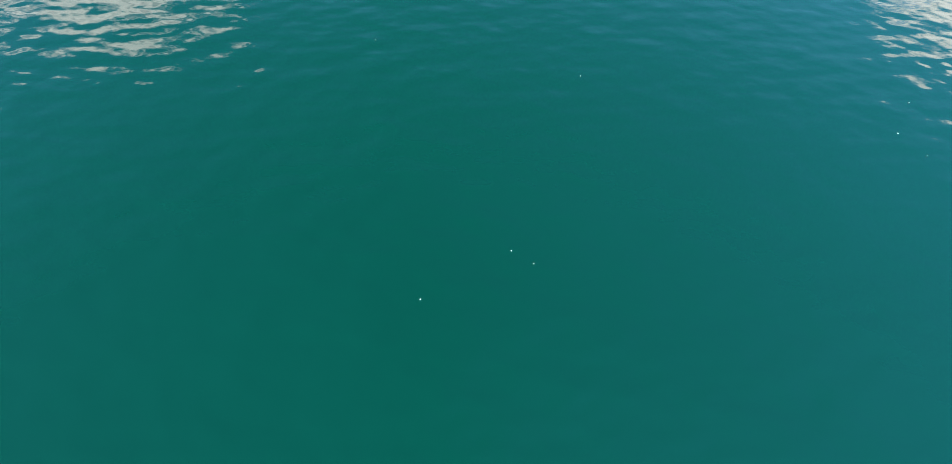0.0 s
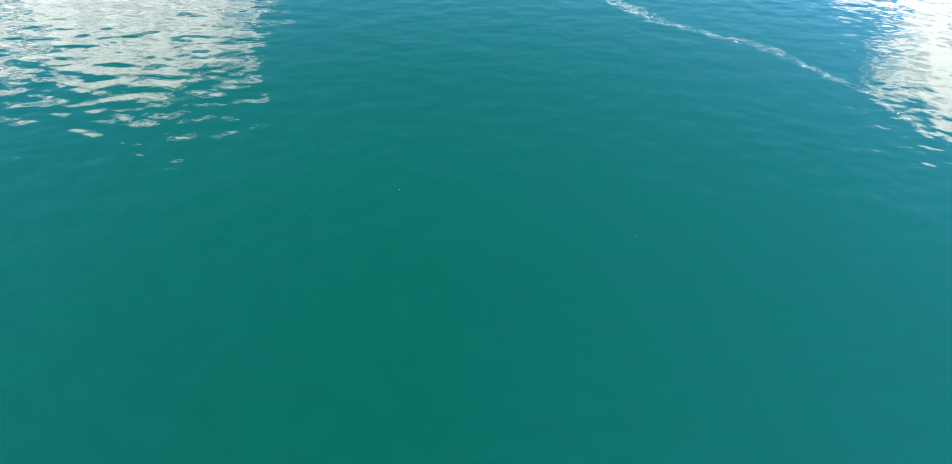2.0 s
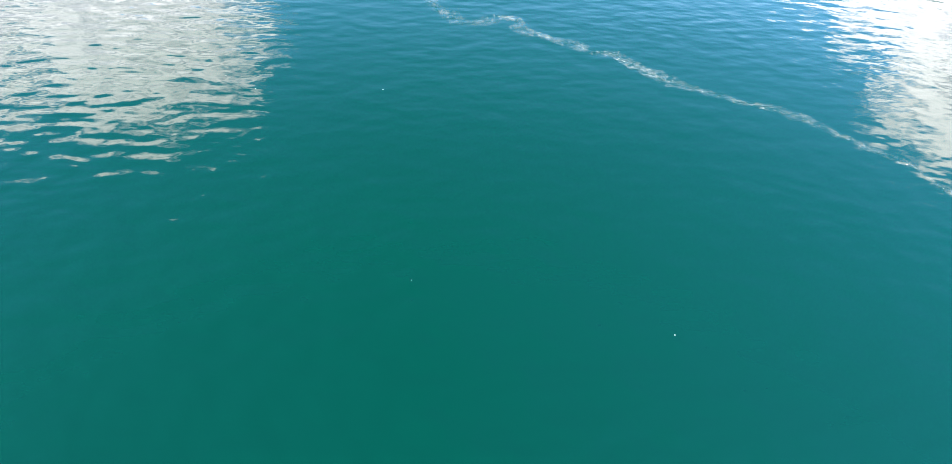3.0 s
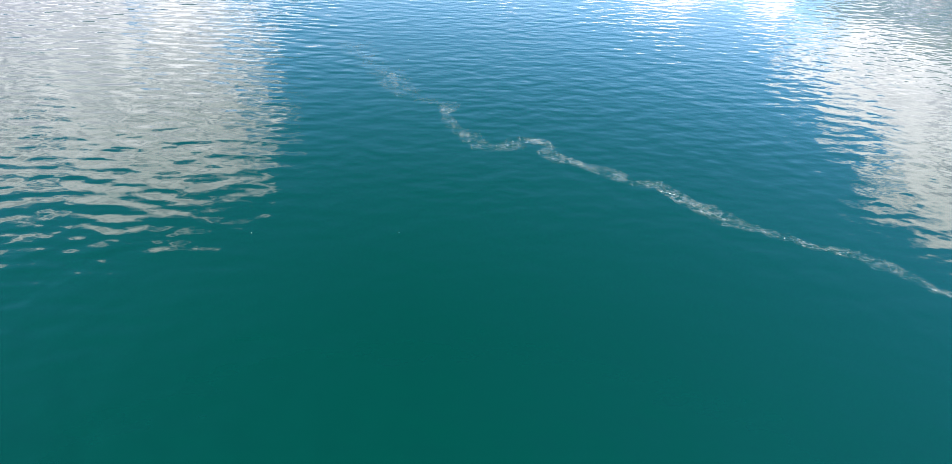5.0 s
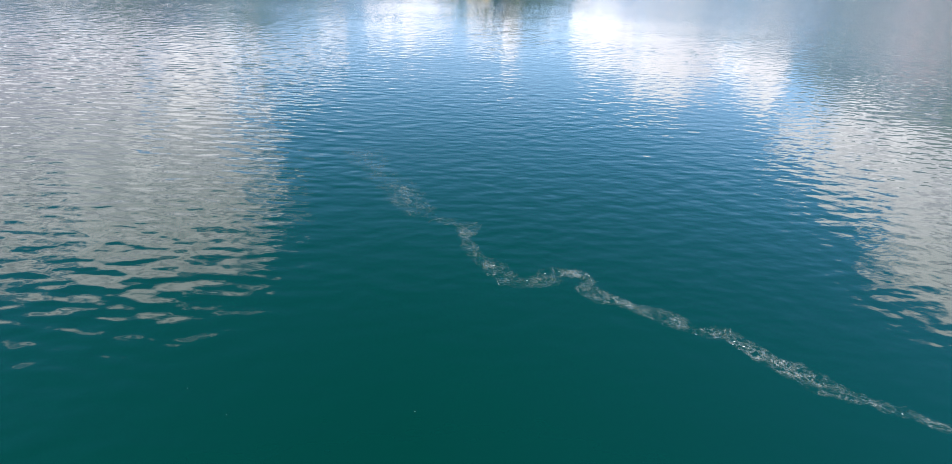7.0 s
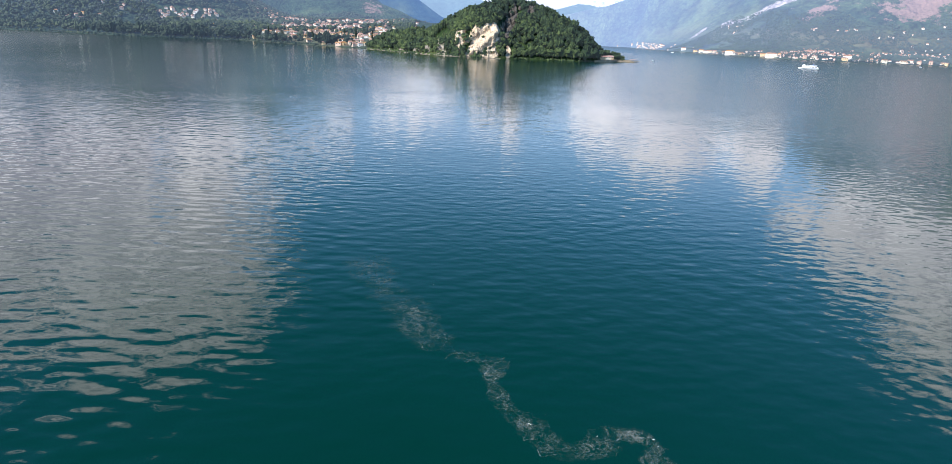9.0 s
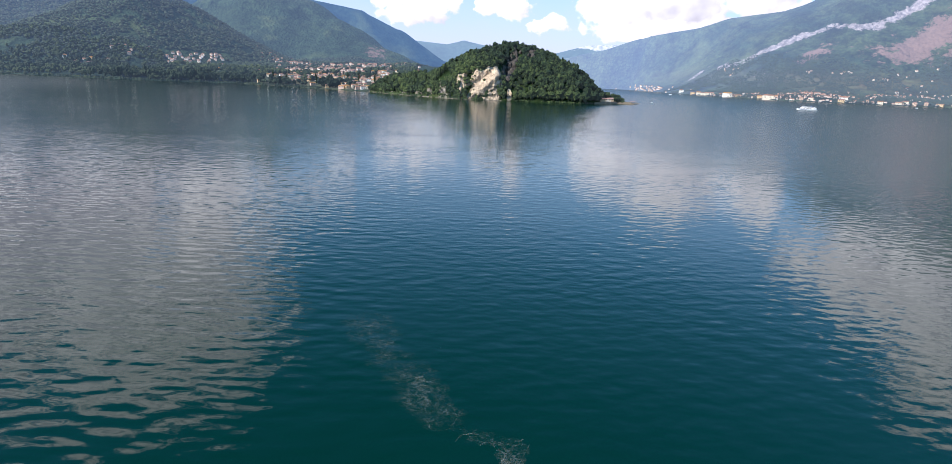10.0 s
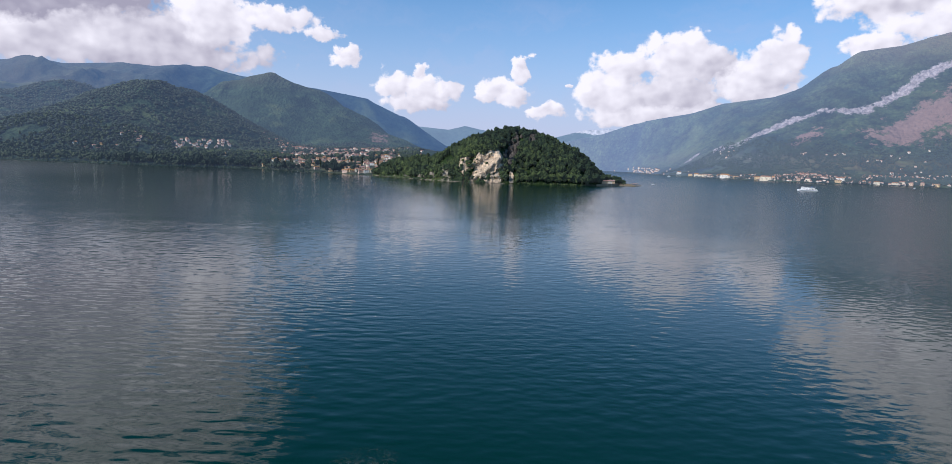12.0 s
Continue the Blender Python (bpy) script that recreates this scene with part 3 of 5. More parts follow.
BAND = [(1500, 3695, 0), (1579, 3640, 0), (1658, 3590, 0), (1747, 3545, 0), (1880, 3545, 0), (2014, 3505, 0), (2098, 3390, 0), (2186, 3352, 0), (2331, 3376, 0), (2434, 3389, 0), (2592, 3390, 0), (2750, 3330, 0)]
lake_me = bpy.data.meshes.new("lake")
lake_me.from_pydata([(-6000, -5000, 0), (6000, -5000, 0), (6000, 6000, 0), (-6000, 6000, 0)], [], [(0, 1, 2, 3)])
lake_me.materials.append(WATER)
tagged(new("water", lake_me), "deep green-blue lake water with small ripples", "lake", kind="structure")
tagged(land("ground_shore", -3500, 300, 1340, 3700, 11, left_height, NEAR_LAND, {"scree": left_scree, "dry_or_lit": left_dry}, keep=-25), "wooded lakeside slopes rising to a green mountain", "hillside", kind="structure")
tagged(land("backdrop_range", -3700, 250, 3000, 4800, 16, back_height, FAR_LEFT, {"dry_or_lit": back_sunlit}, keep=-15), "mountain range behind the shore, blue with painted haze and shade", "mountain", kind="structure")
tagged(land("ground_mountain", 560, 3700, 2400, 4810, 11, right_height, RIGHT_LAND, {"rock": right_rock, "scree": right_scree, "dry_or_lit": right_dry}, keep=-25), "green mountain with a pale rock band above the lake", "mountain", kind="structure")
tagged(land("backdrop_ridge", -800, 600, 4450, 4900, 12, lambda x, y: ridge_height(x, y, ((FAR_A, 380, 1.0),)) - 20, FAR_RANGE), "far mountain ridge made pale by painted haze", "mountain", kind="structure")
tagged(land("backdrop_ridge_far", 300, 1700, 4450, 4880, 12, lambda x, y: ridge_height(x, y, ((FAR_B, 200, 1.0),)) - 20, FAR_RANGE, {"rock": far_rock}), "far mountain ridge made pale by painted haze", "mountain", kind="structure")
tagged(land("ground_promontory", -260, 350, 1130, 1560, 4, hill_height, HILL, {"rock": hill_rock}, keep=-6), "steep wooded promontory rising from the lake", "hill", kind="structure")


# ---- the pale cliff on the promontory ----
def cliff_sheet(name, x0, x1, tops, lean, depth, mat, nu=90, nv=60, seed=0.0, bulge=7.0, slab=False):
    """A craggy wall of rock: broken ledges and flutes, folded back into the hill at its edges."""
    u, v = np.meshgrid(np.linspace(0, 1, nu), np.linspace(0, 1, nv))
    x = x0 + (x1 - x0) * u
    top = along(x, tops)
    z = -2 + (top + 2) * v
    front = along(x, HILL_SHORE) + 4
    strata = (z - 0.75 * x) / 19 + 2.2 * fbm(x / 30 + seed, z / 30, 4)
    ledge = (np.floor(strata) + np.clip((strata - np.floor(strata)) * 4, 0, 1)) * 8 - strata * 8
    flute = fbm(x / 16 + seed, z / 42, 3, True)
    crag = fbm(x / 7 + seed, z / 8 + 4, 4, True)
    y = front + lean * v ** 1.15 - bulge * (flute - 0.45) - 6.5 * (crag - 0.5) - 0.30 * ledge * fbm(x / 18 + 3, z / 18, 2)
    y = y + 6 * np.exp(-((x + 8) / 9) ** 2) - 4 * np.exp(-((x - 38) / 14) ** 2)
    if slab:
        # a slanting slab stands proud of the face, with a hollow above it
        across = ((z - 9) - 0.78 * (x + 4)) / 1.27
        y = y - 6 * np.exp(-((across + 2) / 5.5) ** 2) + 5 * np.exp(-((across - 10) / 6) ** 2) + 3 * np.clip((-across - 9) / 8, 0, 1)
    rim = np.minimum(np.minimum(u, 1 - u) * 9, (1 - v) * 7)
    y = y + depth * (1 - np.clip(rim, 0, 1)) ** 2
    x = x + 2.5 * (fbm(z / 8, y / 8 + seed, 4) - 0.5)
    verts = np.stack([x, y, z], -1).reshape(-1, 3)
    i = (np.arange(nv - 1)[:, None] * nu + np.arange(nu - 1)).ravel()
    return link_mesh(name, verts, np.stack([i, i + 1, i + nu + 1, i + nu], -1), mat)


tagged(cliff_sheet("ground_cliff", -36, 60, [(-36, 30), (-28, 48), (-18, 52), (-8, 46), (0, 52), (8, 62), (22, 60), (30, 66), (46, 64), (54, 50), (60, 26)], 20, 24, CLIFF, bulge=8.0, nu=84, nv=60, slab=True), "sheer pale limestone cliff above the lake", "cliff", kind="structure")
tagged(cliff_sheet("ground_spur", 64, 78, [(64, 10), (68, 24), (73, 22), (78, 8)], 8, 12, CLIFF, 24, 24, 5.0, 3.0), "narrow pale limestone spur at the waterline", "cliff", kind="structure")
OUTCROPS = ((-60, 24, 36), (-84, 15, 24), (-108, 20, 13), (-142, 24, 11), (-176, 18, 9))
rng = np.random.RandomState(44)
for k, (x, w, h) in enumerate(OUTCROPS):
    tops = [(x + w * (j / 6 - 0.5), h * rng.uniform(0.45, 1.0) * (0.3 if j in (0, 6) else 1)) for j in range(7)]
    tagged(cliff_sheet("ground_outcrop_%d" % (k + 1), x - w / 2, x + w / 2, tops, h * 0.6, 10, GREY_ROCK, 30, 24, 2.0 * k, 6.0), "grey limestone outcrop among the trees", "rock", kind="structure")


def crag():
    """Broken grey rock standing out of the woods along the cleft."""
    rng = np.random.RandomState(45)
    bm = bmesh.new()
    bmesh.ops.create_icosphere(bm, subdivisions=3, radius=1.0)
    v = np.array([p.co[:] for p in bm.verts])
    f = np.array([[p.index for p in q.verts] for q in bm.faces])
    bm.free()
    verts, faces = [], []
    for k in range(52):
        t = rng.uniform(0.12, 1.0)
        x, y = 56 + 33 * t + rng.normal() * 5.5, 1172 + 118 * t + rng.normal() * 5
        if k >= 34:
            x, y = rng.uniform(84, 132), 1150 + rng.uniform(135, 178)
        z = float(hill_height(np.array(x), np.array(y)))
        size = np.array([rng.uniform(4, 8), rng.uniform(4, 7), rng.uniform(7, 15)])
        rough = 0.72 + 0.6 * fbm(v[:, 0] * 1.6 + 5 * k, v[:, 2] * 1.1 + v[:, 1], 4, True)
        faces.append(f + sum(len(p) for p in verts))
        verts.append(v * rough[:, None] * size * (0.75 if k >= 34 else 1.0) + (x, y, z + (0.5 if k >= 34 else 5.0)))
    tagged(link_mesh("ground_crag", np.concatenate(verts), np.concatenate(faces), SHADED_ROCK), "broken grey crags, darkened with painted shade, rising out of the woods", "rock", kind="structure")


crag()


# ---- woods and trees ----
# third colour of each: painted haze, given off by the leaves
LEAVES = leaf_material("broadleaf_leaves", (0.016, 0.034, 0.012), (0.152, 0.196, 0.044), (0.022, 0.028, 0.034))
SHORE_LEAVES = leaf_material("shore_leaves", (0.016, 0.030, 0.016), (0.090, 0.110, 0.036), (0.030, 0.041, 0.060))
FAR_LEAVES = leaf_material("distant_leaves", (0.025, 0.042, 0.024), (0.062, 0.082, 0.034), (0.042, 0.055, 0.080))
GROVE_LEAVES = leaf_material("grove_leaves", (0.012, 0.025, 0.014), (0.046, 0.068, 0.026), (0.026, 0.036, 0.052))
CYPRESS_LEAVES = leaf_material("cypress_leaves", (0.008, 0.018, 0.008), (0.020, 0.036, 0.013))
BARK = plain_material("bark", (0.10, 0.075, 0.055), 0.9, 0.4, 0.6, bump=0.05)


def ball(level):
    bm = bmesh.new()
    bmesh.ops.create_icosphere(bm, subdivisions=level, radius=1.0)
    v = np.array([p.co[:] for p in bm.verts])
    f = np.array([[p.index for p in q.verts] for q in bm.faces])
    bm.free()
    return v, f


BALLS = {k: ball(k) for k in (1, 2, 3)}


def lump(rng, level, centre, size, rough):
    v, f = BALLS[level]
    wobble = 1 + rough * (rng.rand(len(v), 1) * 2 - 1) + 0.18 * np.sin(v @ rng.uniform(-4, 4, (3, 1)) + rng.uniform(0, 6))
    return v * wobble * np.array(size) + np.array(centre), f


def sprays(rng, centre, size, count, leaf):
    """Loose leaf tufts standing off a crown."""
    d = rng.normal(size=(count, 3))
    d /= np.linalg.norm(d, axis=1, keepdims=True)
    d[:, 2] = d[:, 2] * 0.9 + 0.15
    at = np.array(centre) + d * np.array(size) * rng.uniform(0.9, 1.18, (count, 1))
    a, b = rng.normal(size=(count, 3)) * leaf, rng.normal(size=(count, 3)) * leaf
    v = np.stack([at - a, at + b, at + a * 0.8 + b * 0.3], 1).reshape(-1, 3)
    return v, np.arange(count * 3).reshape(-1, 3)


def join(pieces):
    verts, faces, n = [], [], 0
    for v, f in pieces:
        verts.append(v)
        faces.append(f + n)
        n += len(v)
    return np.concatenate(verts), np.concatenate(faces)


def crown_pieces(rng, x, y, z, h, r, lobes, level, tufts, leaf):
    got = []
    for k in range(lobes):
        a, off = rng.uniform(0, 6.28), (0 if lobes == 1 else r * 0.42)
        c = (x + off * math.cos(a), y + off * math.sin(a), z + h * rng.uniform(0.52, 0.72))
        s = (r * rng.uniform(0.45, 0.95), r * rng.uniform(0.45, 0.95), h * rng.uniform(0.22, 0.40))
        got.append(lump(rng, level, c, s, 0.38 if tufts else 0.34))
        if tufts:
            got.append(sprays(rng, c, s, tufts, leaf))
    return got


def trunk_piece(x, y, z, h, r):
    a = np.arange(5) * 1.2566
    ring = np.stack([np.cos(a), np.sin(a)], -1)
    v = np.concatenate([np.column_stack([x + ring[:, 0] * r, y + ring[:, 1] * r, np.full(5, z - 1.0)]),
                        np.column_stack([x + ring[:, 0] * r * 0.5, y + ring[:, 1] * r * 0.5, np.full(5, z + h)])])
    f = np.concatenate([np.array([[i, (i + 1) % 5, 5 + (i + 1) % 5], [i, 5 + (i + 1) % 5, 5 + i]]) for i in range(5)])
    return v, f


def scatter(rng, count, x0, x1, y0, y1, height, allow):
    x, y = rng.uniform(x0, x1, count * 6), rng.uniform(y0, y1, count * 6)
    z = height(x, y)
    ok = allow(x, y, z)
    return np.stack([x, y, z], -1)[ok][:count]


def woods(name, points, rng, mat, low, high, lobes, level, tufts, leaf, label, wide=0.42):
    crowns, trunks = [], []
    for x, y, z in points:
        h = rng.uniform(low, high) * (1.25 if rng.rand() < 0.12 else 1.0)
        r = h * wide * rng.uniform(0.8, 1.2)
        crowns += crown_pieces(rng, x, y, z, h, r, lobes, level, tufts, leaf)
        trunks.append(trunk_piece(x, y, z, h * 0.6, 0.25))
    base = tagged(new(name), label, "woods", kind="stuff")
    for key, pieces, m in (("crowns", crowns, mat), ("trunks", trunks, BARK)):
        v, f = join(pieces)
        link_mesh(key, v, f, m, base, smooth=level == 1 and key == "crowns")
    return base


def on_hill(x, y, z):
    d, _ = to_line(x, y, CLEFT)
    cliff = (x > -30) & (x < 58) & (y < 1176)
    meadow = ((x + 61) / 14) ** 2 + ((y - 1254) / 34) ** 2 < 1
    cleft = ((d < 15) & (z > 34) & (y < 1290)) | ((abs(x - 108) < 24) & (y > 1282) & (y < 1322) & (fbm(x / 9, y / 9, 2) > 0.42))
    spur = (abs(x - 70) < 7) & (y < 1168)
    back = y > along(x, HILL_SHORE) + 235
    for ox, ow, oh in OUTCROPS:
        cliff = cliff | ((abs(x - ox) < ow * 0.34) & (y < along(x, HILL_SHORE) + oh * 0.35 + 2) & (y > along(x, HILL_SHORE) + 1.5))
    return (z > 0.8) & ~cliff & ~meadow & ~cleft & ~spur & ~back & (x < 252)


rng = np.random.RandomState(11)
hill_trees = scatter(rng, 3700, -232, 252, 1135, 1500, hill_height, on_hill)
conifers = [p for p in hill_trees if rng.rand() < 0.07 + 0.10 * (p[2] > 70)]
hill_trees = [p for p in hill_trees if rng.rand() > 0.12]
woods("promontory_woods", hill_trees, rng, LEAVES, 4.0, 13.5, 3, 2, 26, 1.0, "dense green broadleaf woods covering the promontory", 0.36)


def conifer_stand(points):
    """Dark pines and cedars that stand above the broadleaf woods."""
    rng = np.random.RandomState(16)
    crowns, trunks = [], []
    for x, y, z in points:
        h = rng.uniform(9, 16)
        for k in range(4):
            c = (x + rng.normal() * 0.4, y + rng.normal() * 0.4, z + h * (0.35 + 0.18 * k))
            r = h * 0.24 * (1.1 - 0.24 * k) * rng.uniform(0.8, 1.2)
            crowns += [lump(rng, 1, c, (r, r, h * 0.12), 0.25), sprays(rng, c, (r, r, h * 0.12), 10, 0.7)]
        trunks.append(trunk_piece(x, y, z, h * 0.9, 0.25))
    base = tagged(new("promontory_conifers"), "dark pines scattered among the promontory woods", "conifers", kind="stuff")
    link_mesh("crowns", *join(crowns), CYPRESS_LEAVES, base)
    link_mesh("trunks", *join(trunks), BARK, base)


conifer_stand(conifers)


def on_left(x, y, z):
    inland = y - along(x, LEFT_SHORE)
    street = (abs(x + 0.19 * y) < 125) & (inland > 4) & (inland < 1000)
    street = street | ((abs(x + 0.285 * y) < 85) & (inland > 30) & (inland < 800))
    hamlet = (x < -0.39 * y) & (x > -0.50 * y) & (z > 42) & (z < 88)
    thin = fbm(x / 60, y / 60, 3) > np.where(street, 0.62, np.where(hamlet, 0.60, np.where(inland > 350, 0.3, 0.42)))
    return (inland > 3) & (z > 1) & thin & (x < -0.06 * y) & (x > -1.05 * y)


rng = np.random.RandomState(12)
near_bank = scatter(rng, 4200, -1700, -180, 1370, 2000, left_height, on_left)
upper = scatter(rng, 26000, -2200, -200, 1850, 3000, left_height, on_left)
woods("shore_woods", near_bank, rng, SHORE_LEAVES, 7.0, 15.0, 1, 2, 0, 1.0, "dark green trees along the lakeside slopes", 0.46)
# ordinary trees on the slope, their crowns glowing with painted haze
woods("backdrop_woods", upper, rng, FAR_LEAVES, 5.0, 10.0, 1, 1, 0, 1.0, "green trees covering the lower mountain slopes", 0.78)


# tall dark trees that stand close together at the water
rng = np.random.RandomState(17)
grove = [(x + rng.normal() * w, w) for x, w, n in ((-735, 42, 80), (-500, 14, 18), (-345, 15, 22), (-610, 22, 18), (-880, 60, 50)) for _ in range(n)]
grove = [(x, float(along(x, LEFT_SHORE)) + 5 + abs(rng.normal()) * w * 0.7) for x, w in grove]
grove = [(x, y, float(left_height(np.array(x), np.array(y)))) for x, y in grove]
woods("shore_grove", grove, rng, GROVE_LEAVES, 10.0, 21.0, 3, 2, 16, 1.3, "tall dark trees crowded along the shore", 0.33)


def shore_bushes():
    """Bushes and low trees that hang over the water's edge."""
    rng = np.random.RandomState(18)
    got = []
    for x in np.arange(-1900, -355, 3.2):
        r = rng.uniform(1.5, 4.6)
        c = (x, float(along(x, LEFT_SHORE)) + rng.uniform(-0.5, 7), r * 0.55)
        got += [lump(rng, 1, c, (r, r, r * 0.9), 0.3), sprays(rng, c, (r, r, r), 6, 0.9)]
    base = tagged(new("shore_bushes"), "green bushes overhanging the lake shore", "shrubs", kind="stuff")
    link_mesh("leaves", *join(got), SHORE_LEAVES, base)


shore_bushes()


def on_right(x, y, z):
    town = np.zeros(np.shape(x), bool)
    for cx, cy, sx, sy in ((1490, 2720, 110, 80), (1925, 2800, 70, 36), (2095, 2790, 70, 34), (1290, 2640, 60, 40)):
        town = town | (((x - cx) / sx) ** 2 + ((y - cy) / sy) ** 2 < 1)
    return ~(town & (fbm(x / 30, y / 30, 2) < 0.6)) & (z > 2.5) & (z < 90 + 300 * fbm(x / 240, y / 240 + 5, 3)) & (fbm(x / 70, y / 70, 3) > np.clip(0.5 - z / 400, 0.3, 0.5))


rng = np.random.RandomState(13)
right_trees = scatter(rng, 21000, 1150, 2700, 2490, 3700, right_height, on_right)
# garden trees, also with haze glow in the crowns
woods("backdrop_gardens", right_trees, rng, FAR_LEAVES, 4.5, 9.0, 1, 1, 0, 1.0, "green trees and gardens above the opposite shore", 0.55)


def cliff_shrubs():
    rng = np.random.RandomState(15)
    got = []
    for x, z, spread, count in ((16, 6, 6, 16), (26, 11, 5, 16), (33, 18, 3.5, 9), (8, 4, 4, 8), (-30, 8, 5, 22), (-20, 6, 6, 22), (-12, 12, 4, 8), (-33, 26, 4, 14), (26, 22, 5, 8), (-32, 16, 5, 16), (-14, 14, 7, 16), (-8, 34, 6, 12), (54, 22, 5, 24), (8, 62, 9, 18), (34, 68, 14, 24), (-26, 50, 8, 14), (56, 45, 5, 14), (-60, 4, 8, 12), (-84, 3, 7, 10), (-110, 3, 8, 10), (-145, 3, 9, 12), (-176, 3, 8, 10), (70, 4, 4, 4)):
        for _ in range(count):
            px, pz = x + rng.normal() * spread, max(1.5, z + rng.normal() * spread)
            r = rng.uniform(1.4, 3.2)
            py = float(along(px, HILL_SHORE)) + 2 + 20 * min(1, pz / 62) ** 1.15
            c = (px, py, pz)
            got += [lump(rng, 2, c, (r, r, r * 0.9), 0.2), sprays(rng, c, (r, r, r), 8, 0.6)]
    for x in np.arange(-226, 256, 2.4):
        if not -30 < x < 58 and not 62 < x < 79:
            c, r = (x, float(along(x, HILL_SHORE)) + rng.uniform(0.5, 3.5), rng.uniform(0.6, 2.2)), rng.uniform(1.5, 2.8)
            got += [lump(rng, 2, c, (r, r, r * 0.9), 0.22), sprays(rng, c, (r, r, r), 8, 0.6)]
    v, f = join(got)
    base = tagged(new("cliff_shrubs"), "green shrubs on cliff ledges and along the bank", "shrubs", kind="stuff")
    link_mesh("leaves", v, f, LEAVES, base)


cliff_shrubs()


# single trees that stand out
def single_tree(seed, h, r):
    rng = np.random.RandomState(seed)
    base = tagged(new("tree"), "green broadleaf tree at the water's edge", "tree", "trees at the water's edge")
    v, f = join([trunk_piece(0, 0, 0, h * 0.62, 0.35)] + [trunk_piece(0.5 * math.cos(a), 0.5 * math.sin(a), h * 0.3, h * 0.35, 0.16) for a in (0.4, 2.4, 4.6)])
    link_mesh("trunk", v, f, BARK, base)
    v, f = join(crown_pieces(rng, 0, 0, 0, h, r, 5, 2, 60, 0.55))
    link_mesh("crown", v, f, LEAVES, base)
    return base


def cypress(seed, h):
    rng = np.random.RandomState(seed)
    base = tagged(new("cypress"), "tall narrow dark green cypress tree", "cypress", "cypress trees")
    link_mesh("trunk", *trunk_piece(0, 0, 0, h * 0.3, 0.3), BARK, base)
    v, f = BALLS[3]
    t = (v[:, 2:3] + 1) / 2
    w = (1.25 - 0.85 * t) * (1 + 0.18 * (rng.rand(len(v), 1) - 0.5))
    spindle = np.column_stack([v[:, :2] * w * h * 0.10, t * h * 0.97 + 0.4])
    tuft, tf = sprays(rng, (0, 0, h * 0.5), (h * 0.085, h * 0.085, h * 0.46), 90, 0.35)
    v, f = join([(spindle, f), (tuft, tf)])
    link_mesh("crown", v, f, CYPRESS_LEAVES, base)
    return base


def stand(proto, spots, height, seed, low=0.85, high=1.2):
    rng = np.random.RandomState(seed)
    for k, (x, y) in enumerate(spots):
        m = Matrix.Translation((x, y, float(height(np.array(float(x)), np.array(float(y)))) - 0.3)) @ Matrix.Rotation(rng.uniform(0, 6.28), 4, "Z") @ Matrix.Scale(rng.uniform(low, high), 4)
        if k == 0:
            proto.matrix_basis = m
        else:
            copy_thing(proto, m)


rng = np.random.RandomState(14)
bank = [(x, float(along(x, HILL_SHORE)) + rng.uniform(2, 5)) for x in range(82, 256, 6)]
stand(single_tree(1, 10, 4.2), bank[0::3], hill_height, 1)
stand(single_tree(2, 12, 4.6), bank[1::3], hill_height, 2)
stand(single_tree(3, 9, 4.4), bank[2::3], hill_height, 3, 1.0, 1.5)
stand(single_tree(8, 11, 4.6), [(256, 1206), (262, 1222), (290, 1250), (297, 1256), (303, 1263), (309, 1271), (300, 1272), (286, 1258), (276, 1252), (268, 1246), (294, 1268), (312, 1262), (316, 1270), (307, 1280), (280, 1262), (262, 1240), (254, 1228), (318, 1282)], hill_height, 8, 0.65, 1.1)
crest = [(x, float(along(x, HILL_SHORE)) + 170 + rng.uniform(-12, 12)) for x in range(20, 175, 9)]
stand(single_tree(4, 14, 3.8), crest[0::2], hill_height, 4)
stand(single_tree(5, 13, 4.4), crest[1::2], hill_height, 5)
stand(cypress(6, 24), [(-68, 1272), (-60, 1275), (-55, 1273), (-96, 1252), (186, 1270), (200, 1262), (226, 1262), (-120, 1252)], hill_height, 6, 0.75, 1.05)
stand(cypress(7, 18), [(-470, 1560), (-400, 1560), (-385, 1510), (-505, 1660), (-330, 1620), (-290, 1560), (-610, 1700), (-240, 1500), (-560, 1720), (-700, 1640)], left_height, 7)


# ---- houses of the lakeside villages ----
def part(name, bm, mat, parent, label=""):
    me = bpy.data.meshes.new(name)
    bm.to_mesh(me)
    bm.free()
    me.materials.append(mat)
    ob = new(name, me)
    ob.parent = parent
    return tagged(ob, label)


def block(x0, x1, y0, y1, z0, z1, bm=None):
    bm = bm or bmesh.new()
    m = Matrix.Translation(((x0 + x1) / 2, (y0 + y1) / 2, (z0 + z1) / 2)) @ Matrix.Diagonal((x1 - x0, y1 - y0, z1 - z0, 1))
    bmesh.ops.create_cube(bm, size=1.0, matrix=m)
    return bm


def solid(verts, faces):
    bm = bmesh.new()
    vs = [bm.verts.new(v) for v in verts]
    for f in faces:
        bm.faces.new([vs[i] for i in f])
    bmesh.ops.recalc_face_normals(bm, faces=bm.faces)
    return bm


TILE = plain_material("clay_roof_tiles", (0.31, 0.165, 0.115), 0.85, 0.35, 1.2, 0.5, bump=0.08)
PANE = plain_material("dark_window_pane", (0.03, 0.035, 0.04), 0.15, 0.2, 1.0)
STONE = plain_material("quay_stone", (0.30, 0.27, 0.235), 0.9, 0.3, 1.5, bump=0.05)
